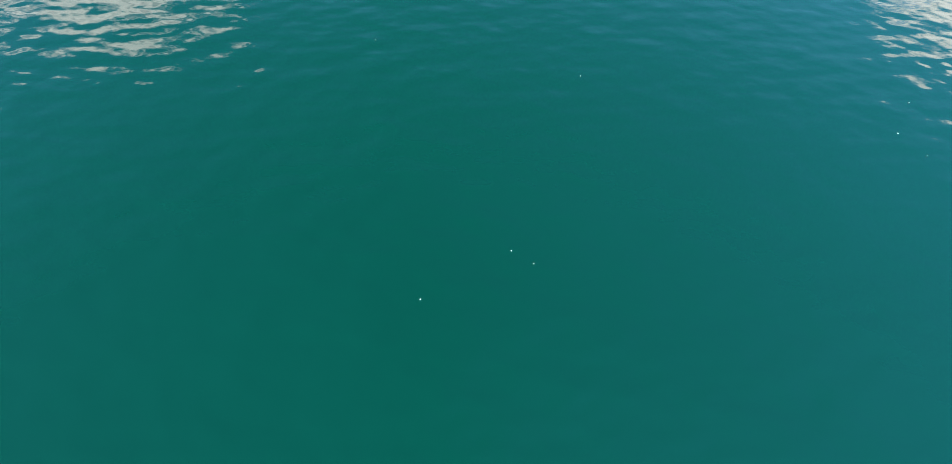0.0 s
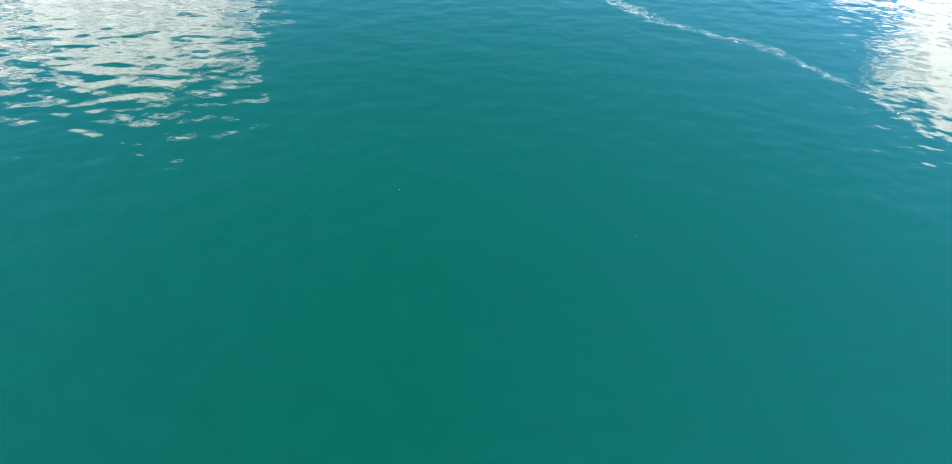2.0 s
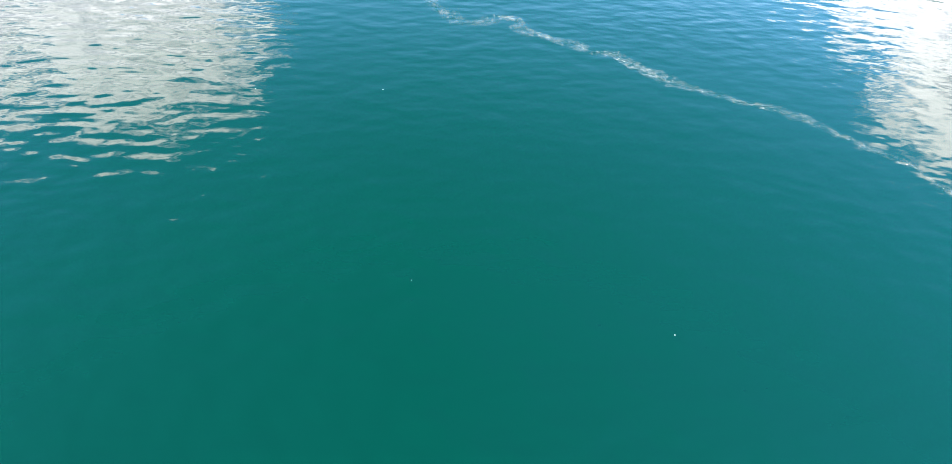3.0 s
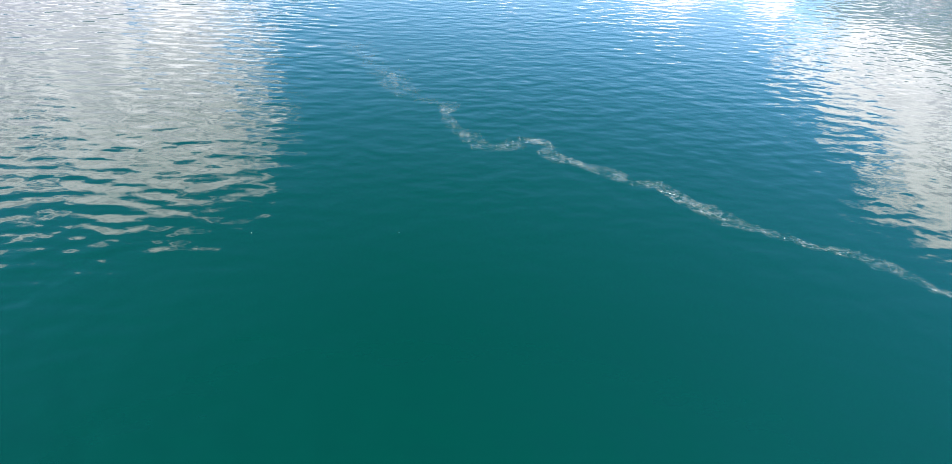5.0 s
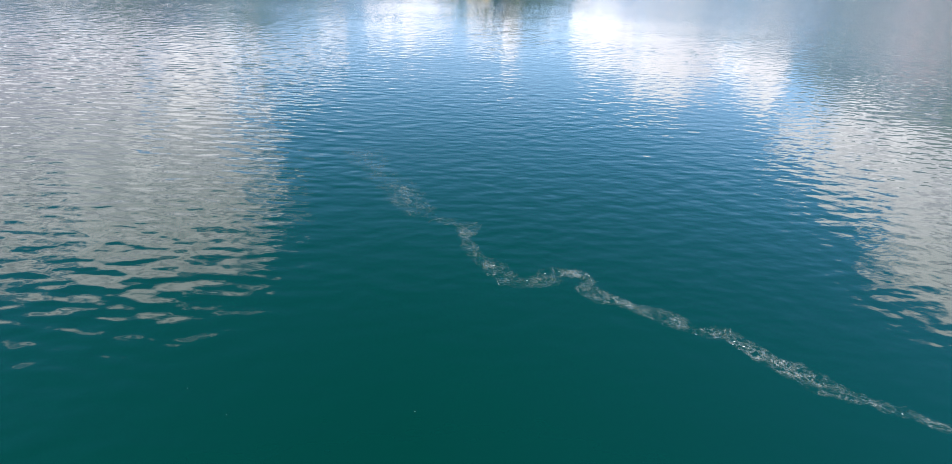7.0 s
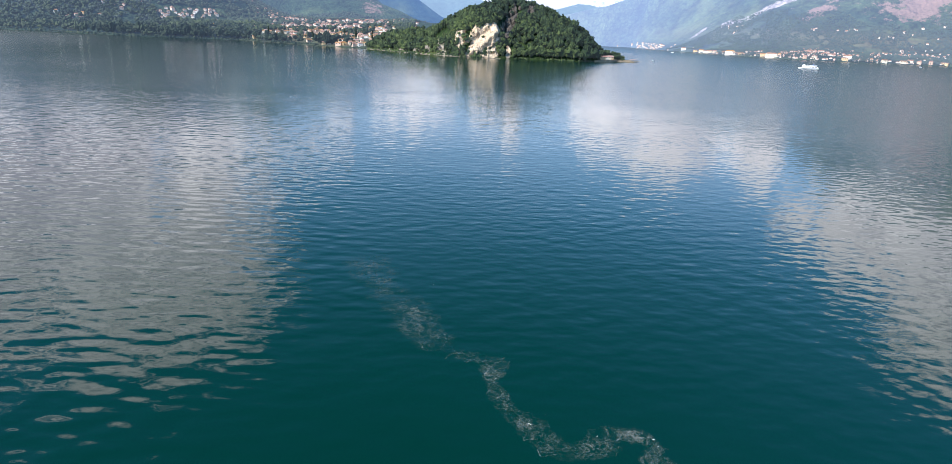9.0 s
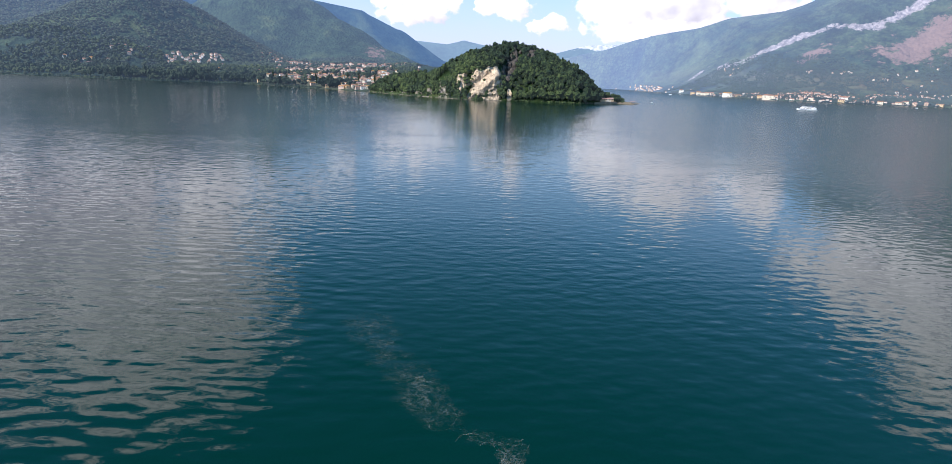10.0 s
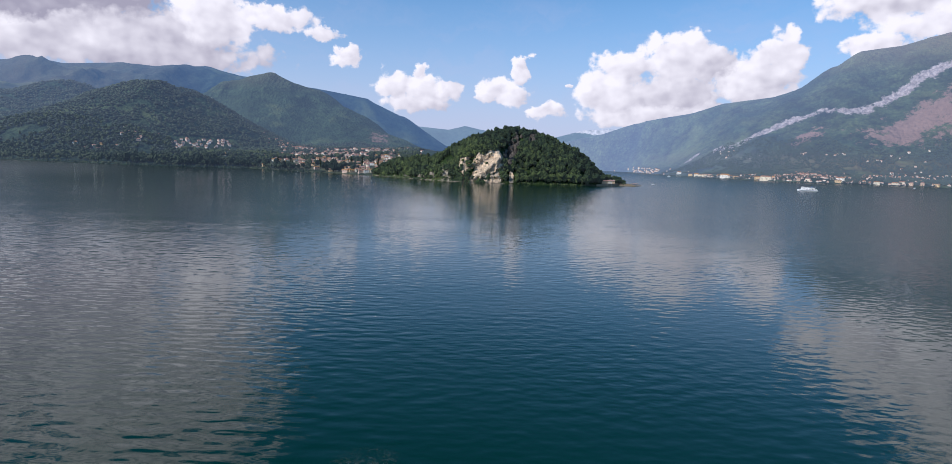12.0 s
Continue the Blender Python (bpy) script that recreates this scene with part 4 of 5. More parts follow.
WALLS = [(plain_material("wall_" + n, c, 0.85, 0.14, 2.5), w) for n, c, w in (
    ("cream", (0.70, 0.62, 0.50), "cream"), ("ochre", (0.58, 0.43, 0.27), "ochre"), ("white", (0.78, 0.75, 0.70), "white"),
    ("pink", (0.56, 0.41, 0.33), "pink"), ("stone", (0.40, 0.34, 0.28), "grey stone"))]
_windows = {}


def window_meshes():
    """One opening: a dark pane set in a stone surround."""
    if not _windows:
        for key, mat, bm in (("window", STONE, block(-0.65, 0.65, -0.05, 0.06, -0.95, 0.95)), ("pane", PANE, block(-0.5, 0.5, -0.1, -0.05, -0.8, 0.8))):
            me = bpy.data.meshes.new(key)
            bm.to_mesh(me)
            bm.free()
            me.materials.append(mat)
            _windows[key] = me
    return _windows


def house(w, d, h, wall, colour, hip=False, group="village houses"):
    base = tagged(new("house"), "%s plastered house with a clay tile roof" % colour if colour != "grey stone" else "grey stone house with a clay tile roof", "house", group)
    part("wall", block(-w / 2, w / 2, -d / 2, d / 2, -6, h), wall, base)
    o, rise = 0.6, d * 0.29
    ridge = (w / 2 - d * 0.35) if hip else w / 2 + o
    x, y = w / 2 + o, d / 2 + o
    bm = solid([(-x, -y, h), (x, -y, h), (x, y, h), (-x, y, h), (-ridge, 0, h + rise), (ridge, 0, h + rise),
                (-x, -y, h - 0.25), (x, -y, h - 0.25), (x, y, h - 0.25), (-x, y, h - 0.25)],
               [(0, 1, 5, 4), (2, 3, 4, 5), (1, 2, 5), (3, 0, 4), (6, 7, 1, 0), (7, 8, 2, 1), (8, 9, 3, 2), (9, 6, 0, 3), (9, 8, 7, 6)])
    roof = part("roof", bm, TILE, base)
    chimney = part("chimney", block(w * 0.2, w * 0.2 + 0.8, -0.4, 0.4, h + rise * 0.4, h + rise + 0.9), STONE, roof)
    floors, columns = max(1, int(h // 3.4)), max(2, int(w // 4.6))
    for i in range(floors):
        for j in range(columns):
            me = window_meshes()
            win = new("window", me["window"])
            win.parent = base
            win.location = (-w / 2 + w * (j + 0.5) / columns, -d / 2, h - 1.7 - 3.4 * i)
            new("pane", me["pane"]).parent = win
    return base


def put_houses(protos, spots, height, seed, turn=25, size=1.0):
    rng = np.random.RandomState(seed)
    left = list(protos)
    for x, y in spots:
        k = rng.randint(len(protos))
        z = float(height(np.array(float(x)), np.array(float(y))))
        m = Matrix.Translation((x, y, z)) @ Matrix.Rotation(math.atan2(-x, y) + radians(rng.uniform(-turn, turn)), 4, "Z") @ Matrix.Diagonal((size * rng.uniform(0.8, 1.25), size * rng.uniform(0.85, 1.15), size * rng.uniform(0.75, 1.2), 1))
        if left:
            left.pop().matrix_basis = m
        else:
            copy_thing(protos[k], m)


def spread(rng, count, pick, gap):
    got = []
    for _ in range(count * 40):
        x, y = pick(rng)
        if all((x - a) ** 2 + (y - b) ** 2 > gap * gap for a, b in got):
            got.append((x, y))
            if len(got) == count:
                break
    return got


def village_pick(slope, side, y0, y1):
    def pick(rng):
        y = y0 + (y1 - y0) * rng.rand() ** 1.25
        return -slope * y + rng.normal() * side * (0.55 + 0.45 * y / y1), y
    return pick


def terrace_pick(a, b, low, high):
    """Places between two lines of sight of the shore that lie between two heights."""
    def pick(r):
        while True:
            y = r.uniform(1650, 2250)
            x = r.uniform(a, b) * y
            if low < float(left_height(np.array(x), np.array(y))) < high and float(fbm(np.array(x / 45), np.array(y / 70), 3)) > 0.47:
                return x, y
    return pick


rng = np.random.RandomState(21)
forms = [house(10, 8, 6.2, *WALLS[0]), house(12, 9, 7, *WALLS[2], hip=True), house(11, 9, 6.5, *WALLS[3], hip=True), house(9, 9, 6, *WALLS[0]), house(8, 8, 7.5, *WALLS[1]), house(13, 8, 5.5, *WALLS[3]), house(8, 8, 5.8, *WALLS[4]), house(10, 8, 6, *WALLS[0], hip=True), house(8, 8, 6, *WALLS[1])]
spots = [(-345 + 13.5 * k, float(along(-345 + 13.5 * k, LEFT_SHORE)) + 8 + 7 * (k % 3)) for k in range(12)]
spots += spread(rng, 300, village_pick(0.176, 92, 1425, 2350), 9)
spots += spread(rng, 135, village_pick(0.285, 70, 1560, 2450), 10.5)
spots += spread(rng, 34, lambda r: (-500 + r.normal() * 70, 1800 + r.rand() * 260), 11)
spots += spread(rng, 12, lambda r: (-255 + r.normal() * 25, 2080 + r.normal() * 40), 13)
spots += spread(rng, 24, lambda r: (-720 + r.normal() * 50, 2380 + r.normal() * 40), 17)
spots += spread(rng, 12, village_pick(0.31, 50, 2450, 2950), 24)
spots += spread(rng, 40, terrace_pick(-0.495, -0.405, 44, 80), 13)
spots += spread(rng, 12, lambda r: (-1085 + r.normal() * 60, 1965 + r.normal() * 25), 20)
spots += spread(rng, 8, lambda r: (-1170 + r.normal() * 35, 1845 + r.normal() * 18), 18)
spots += spread(rng, 9, lambda r: (-1330 + r.normal() * 45, 1700 + r.rand() * 30), 18)
spots += spread(rng, 7, lambda r: (-185 + r.normal() * 14, 1440 + r.normal() * 30), 15)
village = sorted((s for s in spots[12:] if s[1] > along(s[0], LEFT_SHORE) + 18), key=lambda s: s[1])
put_houses(forms, spots[:12] + village[:250], left_height, 22, size=0.92)

rng = np.random.RandomState(23)
forms = [house(20, 12, 10, *WALLS[0], group="houses on the opposite shore"), house(24, 12, 11, *WALLS[2], hip=True, group="houses on the opposite shore"),
         house(18, 12, 12, *WALLS[1], group="houses on the opposite shore"), house(16, 11, 9, *WALLS[3], hip=True, group="houses on the opposite shore")]


def bank_pick(lo, hi, reach):
    def pick(r):
        s = lo + (hi - lo) * r.rand()
        k = 2 + s
        i = int(k)
        (ax, ay), (bx, by) = RIGHT_SHORE[i], RIGHT_SHORE[i + 1]
        x, y = ax + (k - i) * (bx - ax), ay + (k - i) * (by - ay)
        n = Vector((-(by - ay), bx - ax)).normalized()
        off = 12 + reach * r.rand() ** 1.6
        return x + n.x * off, y + n.y * off
    return pick


spots = spread(rng, 22, bank_pick(0.0, 4.0, 25), 34)
put_houses(forms, [s for s in spots if right_height(np.array(s[0]), np.array(s[1])) > 1.0], right_height, 24)


def far_houses(name, spots, height, seed, label):
    """Houses too far off to count: walls, roofs and windows of each, joined."""
    rng = np.random.RandomState(seed)
    walls, roofs, panes = [], [], []
    cube_f = np.array([(0, 1, 5, 4), (1, 2, 6, 5), (2, 3, 7, 6), (3, 0, 4, 7), (4, 5, 6, 7)])
    tri_f = np.array([(0, 1, 5, 5), (0, 5, 4, 4), (2, 3, 4, 4), (2, 4, 5, 5), (1, 2, 5, 5), (3, 0, 4, 4)])[:, :3]
    for x, y in spots:
        z = float(height(np.array(float(x)), np.array(float(y))))
        w, d, h = rng.uniform(6, 12), rng.uniform(7, 10), rng.uniform(3.0, 5.8)
        a = math.atan2(-x, y) + rng.uniform(-0.6, 0.6)
        turn = np.array([[math.cos(a), math.sin(a), 0], [-math.sin(a), math.cos(a), 0], [0, 0, 1]])
        box = lambda w, d, z0, z1: np.array([(sx * w / 2, sy * d / 2, zz) for zz in (z0, z1) for sx, sy in ((-1, -1), (1, -1), (1, 1), (-1, 1))])
        walls.append((box(w, d, -6, h) @ turn + (x, y, z), cube_f))
        r = np.array([(-w / 2 - 0.6, -d / 2 - 0.6, h), (w / 2 + 0.6, -d / 2 - 0.6, h), (w / 2 + 0.6, d / 2 + 0.6, h), (-w / 2 - 0.6, d / 2 + 0.6, h), (-w / 2 + d * 0.3, 0, h + d * 0.32), (w / 2 - d * 0.3, 0, h + d * 0.32)])
        roofs.append((r @ turn + (x, y, z), tri_f))
        for i in range(int(h // 3.4)):
            for j in range(int(w // 4.6)):
                c = np.array([(-w / 2 + w * (j + 0.5) / int(w // 4.6), -d / 2 - 0.02, h - 1.8 - 3.4 * i)])
                panes.append(((box(1.2, 0.12, -0.85, 0.85) + c) @ turn + (x, y, z), cube_f))
    base = tagged(new(name), label, "houses", kind="stuff")
    for key, pieces, mat in (("walls", walls, FAR_WALL), ("roofs", roofs, TILE), ("windows", panes, PANE)):
        v, f = join(pieces)
        link_mesh(key, v, f, mat, base)


def mixed_wall():
    m, tree, bsdf = material("mixed_plaster")
    node, calc = nodes_of(tree)
    pick = tree.nodes.new("ShaderNodeNewGeometry").outputs["Random Per Island"]
    warm = mix_colour(tree, calc("FRACT", calc("MULTIPLY", pick, 5.7)), (0.76, 0.71, 0.65), (0.58, 0.44, 0.33))
    tree.links.new(mix_colour(tree, calc("FRACT", calc("MULTIPLY", pick, 3.1)), warm, (0.62, 0.45, 0.37)), bsdf.inputs["Base Color"])
    bsdf.inputs["Roughness"].default_value = 0.85
    # distance haze put into the plaster as a faint blue glow
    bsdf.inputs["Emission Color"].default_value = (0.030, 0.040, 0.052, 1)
    haze_glow(tree, bsdf)
    return m


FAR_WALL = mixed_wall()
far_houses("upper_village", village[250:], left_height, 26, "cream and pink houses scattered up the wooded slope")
spots = spread(rng, 64, bank_pick(0.3, 5.0, 30), 16) + spread(rng, 36, bank_pick(0.9, 3.95, 210), 22) + spread(rng, 26, bank_pick(1.0, 4.0, 420), 34)
# the town climbs the slope in clusters
for count, x, y, sx, sy in ((130, 1490, 2720, 75, 60), (30, 1620, 2880, 60, 40), (36, 1925, 2790, 55, 24), (34, 2095, 2780, 55, 24), (24, 1730, 2640, 110, 30), (6, 2040, 2985, 70, 25), (4, 1740, 3180, 60, 30),
                            (5, 1880, 3095, 50, 25), (5, 2230, 2900, 60, 30), (16, 1240, 3850, 35, 160), (70, 1185, 4130, 25, 190), (14, 1270, 4150, 45, 110), (16, 1130, 4430, 50, 25), (7, 1370, 4000, 50, 60), (6, 1525, 3600, 30, 30)):
    spots += spread(rng, count, lambda r: (x + r.normal() * sx, y + r.normal() * sy), 11)
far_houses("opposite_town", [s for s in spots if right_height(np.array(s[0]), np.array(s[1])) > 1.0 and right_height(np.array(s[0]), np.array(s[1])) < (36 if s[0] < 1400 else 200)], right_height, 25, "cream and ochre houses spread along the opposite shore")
villa = house(44, 16, 15, WALLS[0][0], "cream", hip=True, group="large lakeside villas")
villa.matrix_basis = Matrix.Translation((1288, 2625, 3)) @ Matrix.Rotation(-0.45, 4, "Z")
hotel = house(44, 16, 15, WALLS[2][0], "white", hip=True, group="large lakeside villas")
hotel.matrix_basis = Matrix.Translation((1236, 2925, 3)) @ Matrix.Rotation(-0.4, 4, "Z")
church = house(30, 16, 18, WALLS[2][0], "white", group="large lakeside villas")
church.matrix_basis = Matrix.Translation((1560, 2530, 6)) @ Matrix.Rotation(-0.5, 4, "Z")

# the point of the promontory: quay, landing stage and two small houses
def bank_wall(parent, ax, ay, bx, by, low, high, thick, mat, name="panel"):
    n = max(1, int(math.hypot(bx - ax, by - ay) // 7))
    for k in range(n):
        x0, y0, x1, y1 = (ax + (bx - ax) * k / n, ay + (by - ay) * k / n, ax + (bx - ax) * (k + 1) / n, ay + (by - ay) * (k + 1) / n)
        ob = part(name, block(0.02, math.hypot(x1 - x0, y1 - y0) - 0.02, 0, thick, low, high + 0.15 * (k % 2)), mat, parent)
        ob.matrix_basis = Matrix.Translation((x0, y0, 0)) @ Matrix.Rotation(math.atan2(y1 - y0, x1 - x0), 4, "Z")


DARK_WOOD = plain_material("dark_wood", (0.07, 0.055, 0.042), 0.85, 0.3, 1.0)
OLD_STONE = plain_material("weathered_stone", (0.27, 0.215, 0.145), 0.9, 0.45, 2.0, bump=0.08)
quay = tagged(new("quay"), "stone quay at the wooded tip of the promontory", "quay")
part("base", block(300, 331, 1258, 1302, -3, 3.2), OLD_STONE, quay)
part("step", block(296, 336, 1253, 1258, -3, 1.8), OLD_STONE, quay)
part("parapet", block(300.5, 330.5, 1258.3, 1258.9, 3.2, 4.2), OLD_STONE, quay)
for k in range(8):
    part("mooring_post", block(303 + 4 * k, 303.5 + 4 * k, 1253.4, 1253.9, -3, 4.4), DARK_WOOD, quay)
stage = tagged(new("landing_stage"), "flat landing stage with a light roof beside the quay", "landing stage")
DECK = plain_material("weathered_deck", (0.20, 0.17, 0.135), 0.85, 0.3, 1.0)
part("deck", block(331.2, 350, 1262, 1280, 1.5, 2.3), DECK, stage)
part("roof", block(333, 344, 1263, 1277, 5.2, 5.7), TILE, stage)
for k in range(4):
    part("pile", block(333.4 + 3.4 * k, 334.0 + 3.4 * k, 1263.2, 1263.8, -3, 5.2), DARK_WOOD, stage)
for k in range(6):
    part("rail_post", block(332.0 + 3.4 * k, 332.3 + 3.4 * k, 1262.1, 1262.4, 2.3, 3.5), DARK_WOOD, stage)
part("rail", block(331.6, 350, 1262.15, 1262.35, 3.5, 3.65), DARK_WOOD, stage)
for x, y, w, c in ((259, 1203, 13, WALLS[1]), (273, 1222, 12, WALLS[0]), (285, 1243, 9, WALLS[1])):
    cottage = house(w, 7, 5.6, *c, group="houses on the point")
    cottage.matrix_basis = Matrix.Translation((x, y, 4.5)) @ Matrix.Rotation(0.15, 4, "Z")
garden = tagged(new("garden_wall"), "pale stone retaining wall along the water", "wall")
bank_wall(garden, 240, 1180, 262, 1196, -2, 4.2, 1.2, OLD_STONE)
bank_wall(garden, 262, 1196, 300, 1250, -2, 4.6, 1.2, OLD_STONE)


# ---- boats ----
WHITE_PAINT = plain_material("white_boat_paint", (0.80, 0.80, 0.80), 0.35, 0.06, 4.0)
BLUE_PAINT = plain_material("blue_boat_paint", (0.05, 0.10, 0.22), 0.35, 0.1, 4.0)
STEEL = plain_material("grey_steel", (0.35, 0.36, 0.38), 0.4, 0.1, 2.0, metal=0.6)


def hull_mesh(length, beam, deck, draught):
    """A lofted hull: pointed bow with flare and sheer, square stern."""
    rows, n = [], 15
    for i in range(n):
        t = i / (n - 1)
        half = beam / 2 * min(1, (1 - t) * 2.6 + 0.02) ** 0.65 * (0.9 + 0.1 * min(1, t * 4))
        top = deck * (1 + 0.28 * t ** 3)
        x = -length / 2 + length * t
        rows.append([(x, -half, top), (x - 0.5 * t, -half * 0.86, deck * 0.3), (x - 1.2 * t, -half * 0.5, -draught), (x - 1.2 * t, half * 0.5, -draught), (x - 0.5 * t, half * 0.86, deck * 0.3), (x, half, top)])
    verts = [v for r in rows for v in r]
    faces = [(i * 6 + j, i * 6 + j + 1, i * 6 + 6 + j + 1, i * 6 + 6 + j) for i in range(n - 1) for j in range(5)]
    faces += [(i * 6 + 5, i * 6, i * 6 + 6, i * 6 + 11) for i in range(n - 1)] + [tuple(range(6))]
    return solid(verts, faces)


def ferry():
    base = tagged(new("ferry"), "white passenger ferry with two decks under way", "ferry")
    part("hull", hull_mesh(42, 8.5, 2.4, 1.0), WHITE_PAINT, base)
    part("rubbing_strake", block(-20.5, 14, -4.35, 4.35, 1.5, 1.8), BLUE_PAINT, base, "dark blue stripe")
    lower = part("lower_deck", block(-18, 13, -3.7, 3.7, 2.3, 5.0), WHITE_PAINT, base)
    upper = part("upper_deck", block(-15, 8, -3.4, 3.4, 5.3, 7.6), WHITE_PAINT, base)
    part("deck_slab", block(-19, 14, -4.0, 4.0, 5.0, 5.25), WHITE_PAINT, base)
    part("roof", block(-17, 9.5, -3.8, 3.8, 7.6, 7.85), WHITE_PAINT, base)
    bridge = part("wheelhouse", solid([(8.5, -2.4, 5.25), (13.2, -2.2, 5.25), (13.2, 2.2, 5.25), (8.5, 2.4, 5.25), (8.5, -2.3, 9.2), (12.2, -2.0, 9.2), (12.2, 2.0, 9.2), (8.5, 2.3, 9.2)],
                                      [(0, 1, 5, 4), (1, 2, 6, 5), (2, 3, 7, 6), (3, 0, 4, 7), (4, 5, 6, 7), (3, 2, 1, 0)]), WHITE_PAINT, base)
    part("pane", block(8.9, 12.3, -2.5, 2.5, 7.4, 8.7), PANE, bridge)
    for k in range(10):
        part("pane", block(-16.6 + 2.9 * k, -14.5 + 2.9 * k, -3.76, 3.76, 3.3, 4.5), PANE, lower)
    for k in range(8):
        part("pane", block(-14.2 + 2.7 * k, -12.2 + 2.7 * k, -3.46, 3.46, 6.0, 7.2), PANE, upper)
    part("funnel", solid([(-9, -1, 7.8), (-6, -1, 7.8), (-6, 1, 7.8), (-9, 1, 7.8), (-9.6, -0.8, 10.6), (-7.2, -0.8, 10.6), (-7.2, 0.8, 10.6), (-9.6, 0.8, 10.6)],
                         [(0, 1, 5, 4), (1, 2, 6, 5), (2, 3, 7, 6), (3, 0, 4, 7), (4, 5, 6, 7), (3, 2, 1, 0)]), BLUE_PAINT, base)
    part("mast", block(6.9, 7.1, -0.1, 0.1, 7.8, 12.4), STEEL, base)
    for k in range(7):
        part("rail_post", block(14.2 + 0.8 * k, 14.3 + 0.8 * k, -1.6, -1.5, 2.4, 3.9), STEEL, base)
    return base


def motorboat(label):
    base = tagged(new("motorboat"), label, "boat", "small boats on the lake")
    part("hull", hull_mesh(8.5, 2.8, 1.1, 0.4), WHITE_PAINT, base)
    part("cabin", solid([(-1.5, -1, 1.1), (1.8, -0.8, 1.1), (1.8, 0.8, 1.1), (-1.5, 1, 1.1), (-1.4, -0.9, 2.3), (0.7, -0.7, 2.3), (0.7, 0.7, 2.3), (-1.4, 0.9, 2.3)],
                        [(0, 1, 5, 4), (1, 2, 6, 5), (2, 3, 7, 6), (3, 0, 4, 7), (4, 5, 6, 7), (3, 2, 1, 0)]), WHITE_PAINT, base)
    part("windscreen", solid([(1.82, -0.75, 1.25), (1.82, 0.75, 1.25), (0.76, 0.65, 2.25), (0.76, -0.65, 2.25), (1.72, -0.75, 1.25), (1.72, 0.75, 1.25), (0.66, 0.65, 2.25), (0.66, -0.65, 2.25)],
                             [(0, 1, 2, 3), (7, 6, 5, 4), (0, 3, 7, 4), (1, 5, 6, 2), (0, 4, 5, 1), (3, 2, 6, 7)]), PANE, base)
    part("outboard", block(-4.7, -4.2, -0.3, 0.3, 0.2, 1.6), BLUE_PAINT, base)
    return base


ferry().matrix_basis = pose(763, 1369, 0, 0, 0, 150)
runabout = motorboat("small white motorboat on open water")
runabout.matrix_basis = pose(1568, 2114, 0, 0, 0, 165)
copy_thing(runabout, pose(417, 1397, 0, 0, 0, 20))
copy_thing(runabout, pose(939, 2860, 0, 0, 0, 170) @ Matrix.Scale(1.6, 4))


# ---- drifting foam and flotsam on the water ----
def foam_material(name, amount, threads):
    m, tree, bsdf = material(name)
    node, calc = nodes_of(tree)
    place = tree.nodes.new("ShaderNodeNewGeometry").outputs["Position"]
    warp = node("ShaderNodeTexNoise", Vector=place, Scale=0.55, Detail=4.0, Roughness=0.6).outputs["Color"]
    bent = vec(tree, "ADD", place, vec(tree, "SCALE", vec(tree, "SUBTRACT", warp, (0.5, 0.5, 0.5)), scale=3.2))
    cloudy = node("ShaderNodeTexNoise", Vector=bent, Scale=1.3, Detail=6.0, Roughness=0.7).outputs["Fac"]
    thread = node("ShaderNodeTexNoise", Vector=bent, Scale=1.0, Detail=4.0, Roughness=0.55).outputs["Fac"]
    thread = calc("SUBTRACT", 1.0, calc("MULTIPLY", calc("ABSOLUTE", calc("SUBTRACT", thread, 0.5)), 22.0), clamp=True)
    edge = tree.nodes.new("ShaderNodeAttribute")
    edge.attribute_name = "body"
    body = edge.outputs["Fac"]
    veil = calc("MULTIPLY", calc("MULTIPLY", calc("SUBTRACT", cloudy, 0.47), 4.0, clamp=True), calc("POWER", body, 1.3))
    lines = calc("MULTIPLY", calc("MULTIPLY", thread, threads), calc("POWER", body, 0.7))
    tears = node("ShaderNodeTexNoise", Vector=bent, Scale=0.32, Detail=4.0, Roughness=0.65).outputs["Fac"]
    tears = node("ShaderNodeMapRange", Value=tears, i1=0.40, i2=0.60, i3=0.12, i4=1.0).outputs[0]
    cover = calc("MAXIMUM", calc("MULTIPLY", veil, amount), calc("MULTIPLY", lines, calc("MULTIPLY", calc("SUBTRACT", cloudy, 0.25), 2.0, clamp=True)))
    tone = mix_colour(tree, cloudy, (0.20, 0.20, 0.17), (0.62, 0.60, 0.55))
    tree.links.new(tone, bsdf.inputs["Base Color"])
    tree.links.new(calc("MULTIPLY", cover, tears, clamp=True), bsdf.inputs["Alpha"])
    bsdf.inputs["Roughness"].default_value = 0.7
    return m


